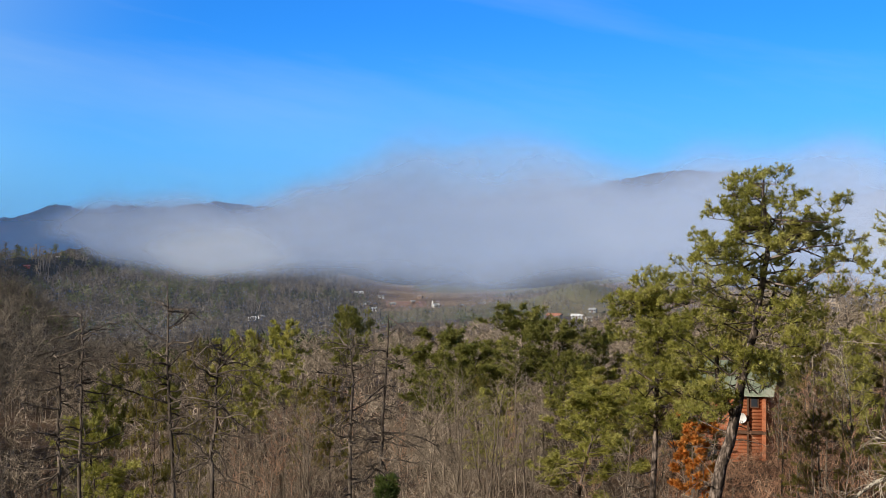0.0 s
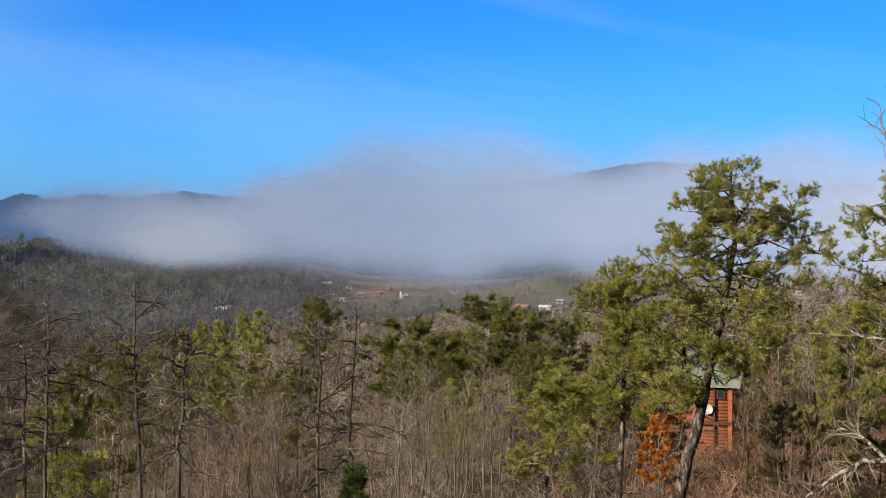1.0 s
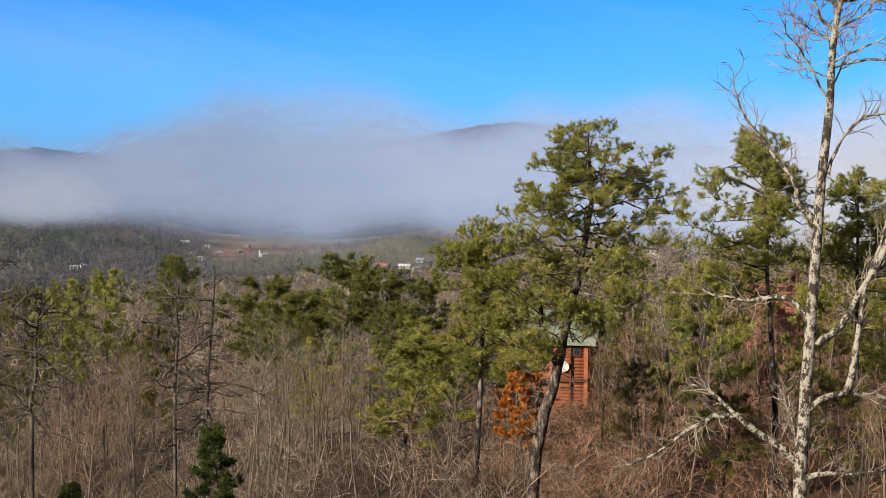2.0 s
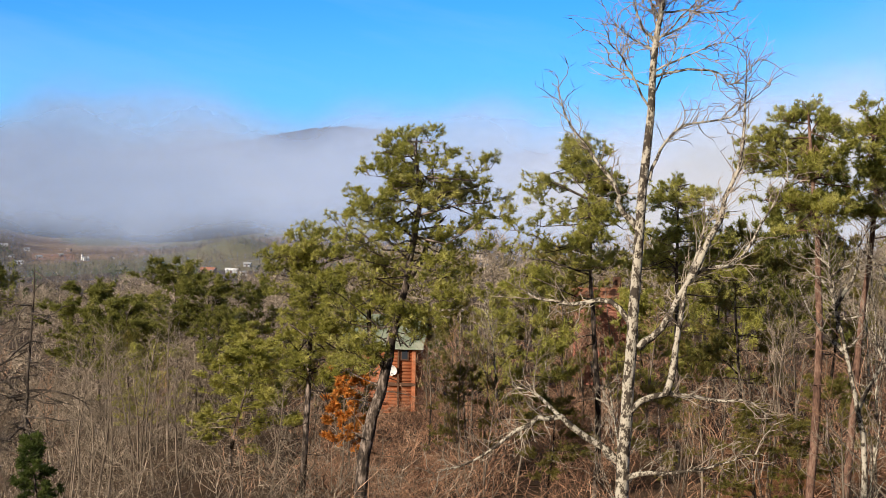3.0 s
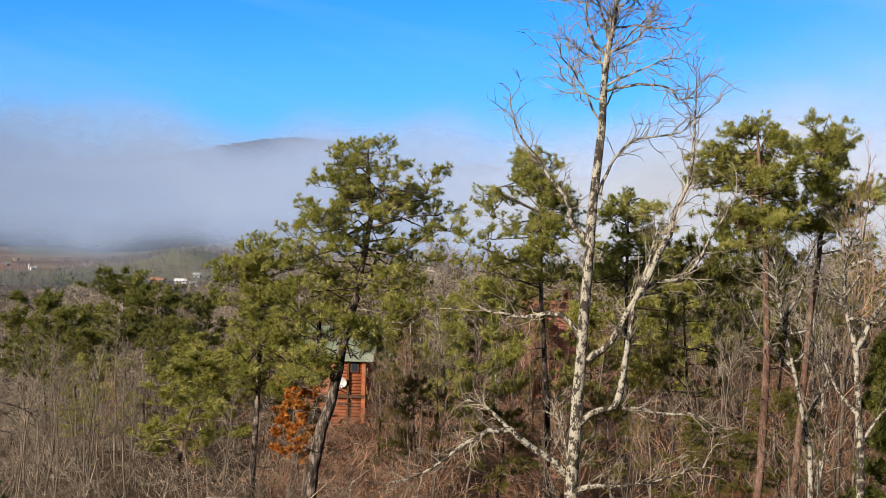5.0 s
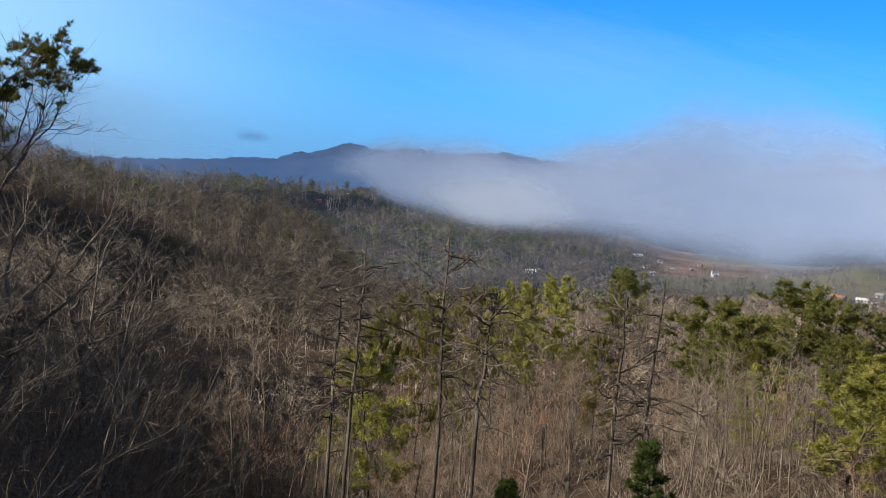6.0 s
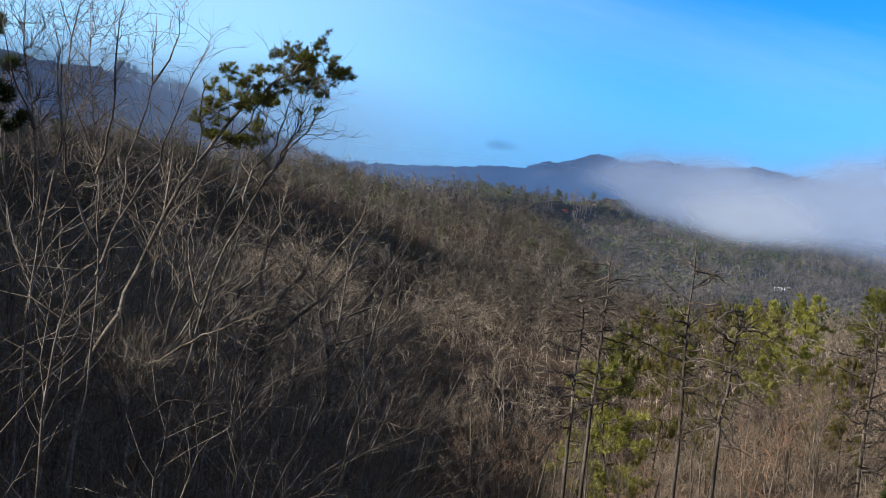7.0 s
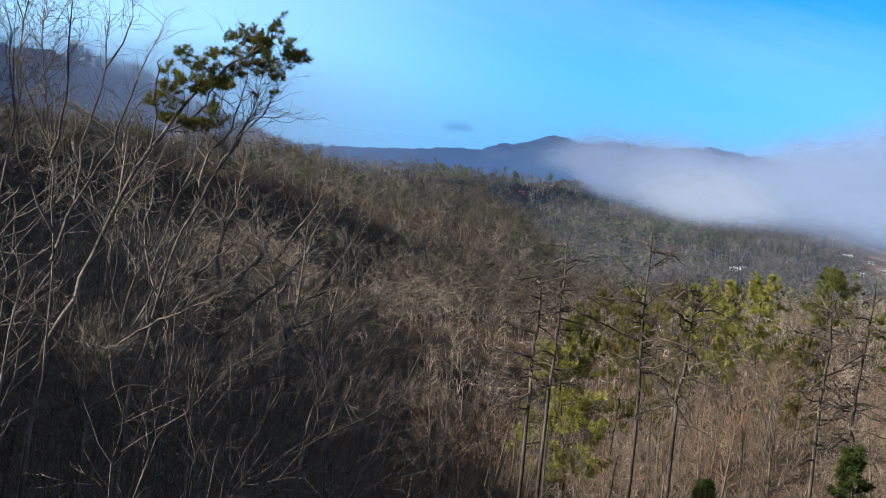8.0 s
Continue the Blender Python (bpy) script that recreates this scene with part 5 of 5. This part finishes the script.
pale_tree("bare_tree", "slender leafless sapling with long whippy upright stems", 33.96, 19, [(-0.15, -4.50), (-0.01, -3.61), (0.04, -2.43), (0.00, -1.34), (-0.13, -0.27), (-0.30, 0.72), (-0.40, 1.71)],
          [[(0.01, -1.71), (0.23, -0.96), (0.24, -0.23), (0.47, 0.81), (0.41, 1.88)], [(0.00, -1.34), (-0.32, -0.72), (-0.61, 0.26), (-0.65, 1.54)], [(0.23, -0.96), (0.66, -0.19), (0.90, 0.78), (1.19, 1.61)], [(-0.12, -0.41), (0.01, 0.33), (-0.02, 1.19), (0.08, 2.06)], [(-0.13, -0.27), (-0.48, 0.41), (-0.79, 1.17)], [(0.47, 0.81), (0.71, 1.34), (0.79, 2.00)]], 432, girth=0.022, twig_n=18, top_twigs=50, more=8, bark=M_GREYSTEM, twig=M_GREYSTEM, thin=0.32)
pale_tree("bare_tree", "slender leafless sapling with whippy twigs", 36.24, 18, [(-0.02, -4.29), (-0.02, -3.04), (-0.02, -1.81), (0.00, -0.86), (-0.17, 0.08), (-0.38, 1.06), (-0.42, 1.93)],
          [[(-0.02, -1.81), (-0.33, -1.15), (-0.65, -0.37)], [(0.00, -0.86), (0.17, -0.09), (0.03, 0.77), (-0.14, 1.70)], [(-0.17, 0.08), (-0.48, 0.72), (-0.67, 1.36)], [(-0.01, -1.20), (0.34, -0.62), (0.49, 0.01)]], 433, girth=0.022, twig_n=18, top_twigs=50, more=8, bark=M_GREYSTEM, twig=M_GREYSTEM, thin=0.32)
pale_tree("bare_tree", "spreading leafless tree with pale upswept limbs", 25.22, 38, [(0.52, -6.16), (0.31, -4.68), (0.00, -3.81), (-0.23, -2.94)],
          [[(-0.23, -2.94), (-0.60, -2.08), (-0.84, -1.21)], [(0.00, -3.81), (0.64, -2.70), (1.23, -1.91), (1.55, -1.27)], [(0.10, -4.10), (1.03, -3.71), (1.87, -3.04), (2.12, -2.56)], [(-0.23, -2.94), (0.29, -2.14), (0.81, -1.35), (1.03, -0.58)], [(-0.10, -3.52), (-1.13, -2.72), (-1.64, -2.02), (-2.28, -1.49)], [(0.31, -4.68), (1.23, -4.30), (2.52, -3.57), (3.56, -3.47)], [(0.64, -2.70), (0.86, -1.94), (1.37, -1.00)]], 434, girth=0.09, twig_n=16, top_twigs=40, more=5, bark=M_GREYSTEM, twig=M_GREYSTEM, thin=0.7)
pale_tree("bare_tree", "leafless tree with dark twisted limbs", 27.38, 30, [(-0.15, -6.90), (-0.16, -5.48), (0.00, -4.05), (0.09, -3.10)],
          [[(0.00, -4.05), (0.68, -3.16), (1.32, -2.52), (1.86, -2.00)], [(0.09, -3.10), (-0.12, -2.06), (0.15, -1.22), (0.19, -0.40)], [(-0.06, -4.64), (-0.89, -3.89), (-1.40, -3.23), (-1.71, -2.32)], [(-0.16, -5.48), (0.72, -4.93), (1.64, -4.62), (2.30, -4.08)], [(0.09, -3.10), (0.72, -2.34), (0.87, -1.50)]], 435, girth=0.09, twig_n=16, top_twigs=40, more=5, bark=M_GREYSTEM, twig=M_GREYSTEM, thin=0.7)


def dead_pine(label, az, r, trunk, limbs, seed):
    rng = np.random.RandomState(seed)
    wood, fine, limb_parts = Pile(), Pile(), []
    base = ground_at(az, r).z - EYE
    tp = from_list(rng, [(trunk[0][0], base - 0.3)] + trunk, [0.0] * (len(trunk) + 1), 0.03)
    wood.branch(tp, taper(0.08, 0.024, len(tp)), 8)
    zs = tp[:, 2]
    every = [from_list(rng, l, np.linspace(0, rng.uniform(-1.0, 1.0), len(l)), 0.05) for l in limbs]
    for _ in range(40):
        p, d = along(tp, rng.uniform(0.2, 0.97))
        a = rng.uniform(0, 6.28)
        every.append(bent(rng, p, (math.cos(a), math.sin(a), rng.uniform(-0.2, 0.3)), rng.uniform(0.3, 2.0), 5, 0.05, 0.26))
    for lp in every:
        le = np.linalg.norm(np.diff(lp, axis=0), axis=1).sum()
        limb_parts.append((lp, taper(min(0.042, 0.016 + 0.013 * le), 0.008, len(lp)), 5))
        twigs_on(rng, fine, lp, 5 + int(le * 3.5), 0.25 + le * 0.18, 0.010, spread=1.0, droop=-0.02, second=2)
    root = thing_of("dead_pine", label, "dead tree", (("trunk", smooth(wood.mesh("trunk", M_DEAD)), ""), ("crown", fine.mesh("crown", M_DEAD), "brittle dead twigs")), "dead pines on the slope", limb_parts, M_DEAD)
    return stand_at(root, az, r)


# ---- dead pines, each with its own broken limbs ----
dead_pine("thin dead pine pole with short broken limbs", 14.81, 50, [(-0.03, -8.24), (-0.04, -6.41), (0.00, -4.81), (-0.05, -3.20)],
          [[(-0.02, -4.16), (-0.59, -3.99)], [(-0.02, -4.59), (-0.38, -4.47), (-0.59, -4.04)], [(-0.01, -4.70), (0.29, -4.66)], [(-0.01, -5.34), (-0.90, -5.16), (-1.31, -4.98)], [(-0.07, -6.20), (-0.79, -6.12)], [(-0.03, -6.20), (0.50, -6.20)]], 301)
dead_pine("thin dead pine with a crooked tip", 14.0, 52, [(-0.08, -8.60), (-0.04, -6.70), (0.00, -5.02), (0.04, -3.56), (-0.03, -2.11)],
          [[(0.04, -3.56), (-0.27, -3.44)], [(0.00, -3.90), (0.38, -3.68)], [(0.00, -5.36), (0.93, -5.32)], [(-0.05, -6.70), (0.49, -6.72), (0.87, -7.18)], [(0.08, -2.78), (0.33, -2.22)], [(-0.05, -7.48), (-0.60, -7.52)]], 302)
dead_pine("tall dead pine with upswept candelabra limbs", 10.78, 48, [(0.20, -7.74), (0.08, -5.21), (0.00, -3.95), (0.03, -2.60), (0.00, -0.92)],
          [[(0.00, -3.01), (-0.51, -2.75), (-0.92, -2.43), (-1.17, -2.22)], [(0.00, -3.59), (-0.41, -3.37), (-0.56, -3.21)], [(0.00, -3.75), (-0.62, -3.68), (-1.43, -3.73), (-2.25, -3.55)], [(0.08, -2.60), (0.52, -2.34), (0.78, -1.92)], [(-0.05, -1.86), (-0.46, -1.65)], [(0.10, -4.64), (0.62, -4.50), (1.14, -4.18)], [(0.15, -5.21), (0.82, -5.02), (1.24, -4.93)], [(0.00, -5.00), (-0.82, -4.72), (-1.43, -4.45), (-2.05, -4.18)]], 303)
dead_pine("crooked dead tree with a forked leaning trunk", 8.9, 46, [(-0.13, -7.45), (-0.18, -6.54), (-0.02, -5.63), (0.00, -4.83), (0.03, -4.02), (0.13, -3.31), (0.18, -2.91)],
          [[(-0.18, -6.54), (-0.72, -6.02), (-1.12, -5.41)], [(0.00, -4.02), (0.48, -3.93), (0.98, -4.08), (1.48, -4.34)], [(-0.02, -4.02), (-0.52, -3.71), (-0.71, -3.31)], [(0.13, -3.41), (0.48, -3.01), (0.73, -2.77)], [(0.08, -5.74), (0.67, -5.90), (1.68, -6.12)], [(-0.07, -7.24), (0.47, -7.26), (1.28, -7.58)]], 304)
dead_pine("dead pine with ragged tangled limbs", 3.58, 50, [(-0.07, -8.52), (-0.09, -6.64), (0.00, -4.97), (-0.03, -3.86), (-0.06, -3.30)],
          [[(-0.03, -5.08), (-0.75, -4.86), (-1.35, -4.57)], [(-0.09, -5.97), (-0.53, -5.79)], [(0.00, -7.08), (-0.42, -7.19)], [(-0.06, -4.42), (-0.42, -4.30), (-0.58, -3.75)], [(0.00, -4.64), (0.58, -4.20), (0.69, -3.53)], [(-0.03, -7.08), (0.79, -6.86), (1.68, -6.32)]], 305)
dead_pine("dead pine with long drooping broken limbs", 2.31, 48, [(-0.19, -8.19), (-0.14, -6.91), (-0.08, -5.84), (0.00, -4.78), (0.08, -3.50), (0.13, -2.01)],
          [[(0.13, -2.27), (0.98, -2.81)], [(0.08, -2.97), (0.72, -2.38)], [(0.04, -3.39), (-0.29, -3.34), (-0.72, -3.39)], [(0.08, -3.82), (0.66, -3.66), (1.04, -3.40)], [(0.00, -4.67), (-0.51, -4.88), (-0.83, -4.77)], [(0.00, -5.21), (0.87, -5.21)], [(-0.08, -6.11), (0.87, -6.17), (1.62, -6.49), (2.15, -6.81)], [(-0.14, -6.91), (0.55, -6.92), (1.73, -7.02)], [(-0.19, -6.38), (-0.62, -6.27), (-0.83, -6.06)], [(-0.08, -5.63), (-0.72, -5.63)]], 306)

# ---- a small tree that keeps its orange leaves ----
def orange_tree(az, r, top_el):
    rng = np.random.RandomState(421)
    wood, leaves, heads, ways = Pile(), Pile(), [], []
    h = EYE + r * math.tan(radians(top_el)) - ground_at(az, r).z
    tp = bent(rng, (0, 0, -0.3), (0.05, 0, 1), h * 0.9, 6, 0, 0.06)
    wood.branch(tp, taper(0.06, 0.012, 7), 5)
    for k in range(16):
        p, d = along(tp, 0.35 + 0.6 * k / 16)
        a = k * 2.4
        needle_limb(rng, wood, heads, ways, bent(rng, p, (math.cos(a), math.sin(a), 0.9), h * 0.14, 3, -0.03, 0.15), 0.02, 4, 0.4)
    tufts(rng, leaves, heads, ways, 0.17, 15, 0.3)
    root = thing_of("oak_sapling", "small oak still holding dry orange leaves", "tree", (("trunk", smooth(wood.mesh("trunk", M_BARK)), ""), ("crown", leaves.mesh("crown", M_ORANGE), "dry orange leaves")))
    root.matrix_basis = Matrix.Translation(ground_at(az, r))


orange_tree(-9.6, 62, -5.8)

# ---- houses ----
M_LOG = material("orange_log_siding", ((0.27, 0.085, 0.038), (0.37, 0.125, 0.056), (0.45, 0.175, 0.085)), scale=1.2, fine=14, stretch=(1, 1, 4), random_by="object", spread=0.12, rough=0.6, bump=0.4)
M_PINK = material("faded_red_siding", ((0.34, 0.12, 0.09), (0.44, 0.18, 0.13), (0.50, 0.24, 0.18)), scale=1.2, fine=14, random_by="object", spread=0.12, rough=0.7, bump=0.3)
M_GREENROOF = material("weathered_green_metal_roof", ((0.13, 0.17, 0.12), (0.22, 0.26, 0.19), (0.36, 0.38, 0.30)), scale=0.9, fine=9, rough=0.5, bump=0.2)
M_DARKWOOD = material("dark_stained_trim", ((0.07, 0.035, 0.02), (0.12, 0.06, 0.035)), scale=3, fine=20, rough=0.7)
M_WHITE = material("white_paint", ((0.68, 0.68, 0.66), (0.80, 0.80, 0.78)), scale=1, fine=12, rough=0.5, bump=0.1)
M_GREY = material("grey_siding", ((0.30, 0.30, 0.29), (0.42, 0.42, 0.41)), scale=1, fine=12, bump=0.1)
M_BROWN = material("brown_siding", ((0.16, 0.11, 0.08), (0.24, 0.17, 0.12)), scale=1, fine=12, bump=0.1)
M_RED = material("red_paint", ((0.34, 0.06, 0.05), (0.46, 0.10, 0.08)), scale=1, fine=12, bump=0.1)
M_RUSTROOF = material("rust_red_roof", ((0.34, 0.13, 0.07), (0.46, 0.20, 0.11)), scale=0.5, fine=8, bump=0.1)
M_GLASS = bpy.data.materials.new("window_glass")
M_GLASS.use_nodes = True
M_GLASS.node_tree.nodes["Principled BSDF"].inputs["Base Color"].default_value = (0.03, 0.035, 0.045, 1)
M_GLASS.node_tree.nodes["Principled BSDF"].inputs["Roughness"].default_value = 0.08
PAINT = {"white": M_WHITE, "grey": M_GREY, "brown": M_BROWN, "red": M_RED, "rust": M_RUSTROOF}


def box(w, d, h, at=(0, 0, 0), bevel=0.0, mat=None):
    bm = bmesh.new()
    bmesh.ops.create_cube(bm, size=1, matrix=Matrix.Translation(Vector(at) + Vector((0, 0, h / 2))) @ Matrix.Diagonal((w, d, h, 1)))
    if bevel:
        bmesh.ops.bevel(bm, geom=bm.edges[:], offset=bevel, segments=1, affect="EDGES")
    return finish(bm, mat)


def finish(bm, mat):
    me = bpy.data.meshes.new("shape")
    bm.to_mesh(me)
    bm.free()
    me.materials.append(mat)
    return me


def gable(w, d, rise, at_z, over, thick, mat):
    """A pitched roof, ridge along x, with thickness and eaves; and gable walls come from the body."""
    bm = bmesh.new()
    x, y = w / 2 + over, d / 2 + over
    k = rise / (d / 2)
    drop = over * k
    prof = [(-y, at_z - drop), (0, at_z + rise), (y, at_z - drop), (y, at_z - drop + thick), (0, at_z + rise + thick), (-y, at_z - drop + thick)]
    ends = [[bm.verts.new((sx, py, pz)) for py, pz in prof] for sx in (-x, x)]
    n = len(prof)
    for i in range(n):
        bm.faces.new((ends[0][i], ends[0][(i + 1) % n], ends[1][(i + 1) % n], ends[1][i]))
    for q in (ends[0][::-1], ends[1]):
        bm.faces.new((q[0], q[1], q[4], q[5]))
        bm.faces.new((q[1], q[2], q[3], q[4]))
    bmesh.ops.recalc_face_normals(bm, faces=bm.faces[:])
    return finish(bm, mat)


def gabled_body(w, d, h, rise, mat):
    bm = bmesh.new()
    prof = [(-d / 2, -0.6), (d / 2, -0.6), (d / 2, h), (0, h + rise), (-d / 2, h)]
    ends = [[bm.verts.new((sx, py, pz)) for py, pz in prof] for sx in (-w / 2, w / 2)]
    for i in range(5):
        bm.faces.new((ends[0][i], ends[0][(i + 1) % 5], ends[1][(i + 1) % 5], ends[1][i]))
    bm.faces.new(ends[0])
    bm.faces.new(ends[1])
    bmesh.ops.recalc_face_normals(bm, faces=bm.faces[:])
    return finish(bm, mat)


def window(parent, x, y, z, w, h, frame_mat, deep=0.05):
    f = part("window", box(w + 0.16, deep, h + 0.16, (x, y, z - 0.08), 0.01, frame_mat), parent)
    part("pane", box(w, deep, h, (x, y - 0.012, z), 0, M_GLASS), f, "dark glass pane")
    return f


def far_house(az, r, w, d, h, wall, roof, turn):
    root = tagged(new("house"), f"small far {wall} house with a {roof} roof", "house", "houses in the valley")
    part("wall", gabled_body(w, d, h, d * 0.28, PAINT[wall]), root)
    part("roof", gable(w, d, d * 0.28, h, 0.4, 0.18, PAINT[roof]), root)
    for x in (-w * 0.3, w * 0.3):
        window(root, x, -d / 2 - 0.03, 1.0, 1.1, 1.2, M_WHITE)
    part("door", box(1.0, 0.06, 2.05, (0, -d / 2 - 0.03, 0), 0.01, M_DARKWOOD), root)
    g = ground_at(az, r)
    root.matrix_basis = Matrix.Translation(g) @ Matrix.Rotation(radians(az) + turn, 4, "Z")


hr_ = random.Random(5)
for az, el, r, w, d, h, wall, roof in HOUSES:
    far_house(az, r, w, d, h, wall, roof, hr_.uniform(-0.5, 0.5))

church = tagged(new("church"), "small white church with a pointed steeple in the valley", "church")
part("wall", gabled_body(14, 8, 4.5, 3.4, M_WHITE), church)
part("roof", gable(14, 8, 3.4, 4.5, 0.4, 0.2, M_WHITE), church)
tower = part("tower", box(3.0, 3.0, 9.5, (-8.2, 0, -0.5), 0.05, M_WHITE), church)
bm = bmesh.new()
bmesh.ops.create_cone(bm, segments=8, radius1=1.9, radius2=0.05, depth=5.5, cap_ends=True, matrix=Matrix.Translation((-8.2, 0, 11.75)))
part("spire", finish(bm, M_WHITE), tower)
for x in (-4, -1, 2, 5):
    window(church, x, -4.03, 1.4, 0.9, 2.0, M_GREY)
part("door", box(1.4, 0.08, 2.4, (-8.2, -1.53, 0), 0.01, M_DARKWOOD), church)
church.matrix_basis = Matrix.Translation(ground_at(0.28, CHURCH_R)) @ Matrix.Rotation(radians(35), 4, "Z") @ Matrix.Scale(0.40, 4)


def log_cabin(name, label, az, r, w, d, h, rise, wood, roof_mat, turn, dish, base_drop=0.0):
    """Ridge along the front; walls of stacked half-round logs over a solid core."""
    root = tagged(new(name), label, "cabin")
    part("wall", gabled_body(w - 0.3, d - 0.3, h, rise, wood), root)
    roof = part("roof", gable(w, d, rise, h, 0.55, 0.14, roof_mat), root, "ribbed metal roof")
    slope = math.atan2(rise, d / 2)
    run = math.hypot(rise, d / 2) + 0.5
    for k in range(int(w / 0.45) + 2):
        for side in (-1, 1):
            rib = part("rib", RIB.get((run, roof_mat.name)) or RIB.setdefault((run, roof_mat.name), box(0.05, run, 0.05, (0, 0, 0), 0.01, roof_mat)), roof)
            mid = Vector((-w / 2 - 0.4 + 0.45 * k, side * (d / 4 + 0.22), h + rise / 2 + 0.12 - 0.12 * side * side))
            rib.matrix_basis = Matrix.Translation(mid) @ Matrix.Rotation(-side * slope, 4, "X")
    step = 0.2
    shape = {}
    for length, spin, dist in ((w, 0, d / 2), (w, math.pi, d / 2), (d, math.pi / 2, w / 2), (d, -math.pi / 2, w / 2)):
        me = shape.get(length)
        if me is None:
            bm = bmesh.new()
            bmesh.ops.create_cone(bm, segments=8, radius1=0.135, radius2=0.135, depth=length + 0.3, cap_ends=True, matrix=Matrix.Rotation(math.pi / 2, 4, "Y"))
            me = shape[length] = smooth(finish(bm, wood))
        for k in range(int((h - 0.05) / step)):
            lg = part("log", me, root)
            lg.matrix_basis = Matrix.Rotation(spin, 4, "Z") @ Matrix.Translation((0, -dist + 0.08, 0.15 + step * k + (0.13 if length == d else 0)))
    window(root, w * 0.34, -d / 2 - 0.1, h * 0.80, 0.36, 0.55, M_DARKWOOD, 0.12)
    window(root, -w * 0.3, -d / 2 - 0.1, h * 0.14, 0.7, 0.95, M_DARKWOOD, 0.12)
    part("corner_post", box(0.22, 0.22, h, (w / 2 - 0.05, -d / 2 - 0.12, 0), 0.02, wood), root)
    part("floor_beam", box(w + 0.2, 0.16, 0.2, (0, -d / 2 - 0.16, h * 0.46), 0.02, M_DARKWOOD), root)
    part("downpipe", box(0.12, 0.12, h, (w * 0.25, -d / 2 - 0.2, 0), 0.02, M_DARKWOOD), root)
    part("chimney", box(0.5, 0.5, 1.5, (w * 0.38, 0.5, h + rise - 0.6), 0.03, M_DARKWOOD), root)
    if dish:
        bm = bmesh.new()
        bmesh.ops.create_uvsphere(bm, u_segments=16, v_segments=8, radius=0.36, matrix=Matrix.Diagonal((1, 0.35, 1, 1)))
        bmesh.ops.delete(bm, geom=[v for v in bm.verts if v.co.y < -0.01], context="VERTS")
        bmesh.ops.solidify(bm, geom=bm.faces[:], thickness=0.02)
        dk = part("satellite_dish", smooth(finish(bm, M_WHITE)), root, "white satellite dish")
        dk.matrix_basis = Matrix.Translation((w * 0.15, -d / 2 - 0.45, h * 0.66)) @ Matrix.Rotation(radians(20), 4, "X")
        part("arm", box(0.05, 0.35, 0.05, (0, -0.15, -0.2), 0.01, M_GREY), dk)
    g = ground_at(az, r)
    g.z -= base_drop
    root.matrix_basis = Matrix.Translation(g) @ Matrix.Rotation(radians(az) + turn, 4, "Z")
    return root


RIB = {}
log_cabin("log_cabin", "orange log cabin with a weathered green metal roof", -11.5, 90, 4.0, 4.6, 4.8, 1.4, M_LOG, M_GREENROOF, radians(-9), True, 0.5)
log_cabin("log_cabin", "faded red cabin with a rust-red roof among trees", -19.9, 104, 3.0, 4.5, 6.3, 0.5, M_PINK, M_RUSTROOF, radians(12), False, 0.3)
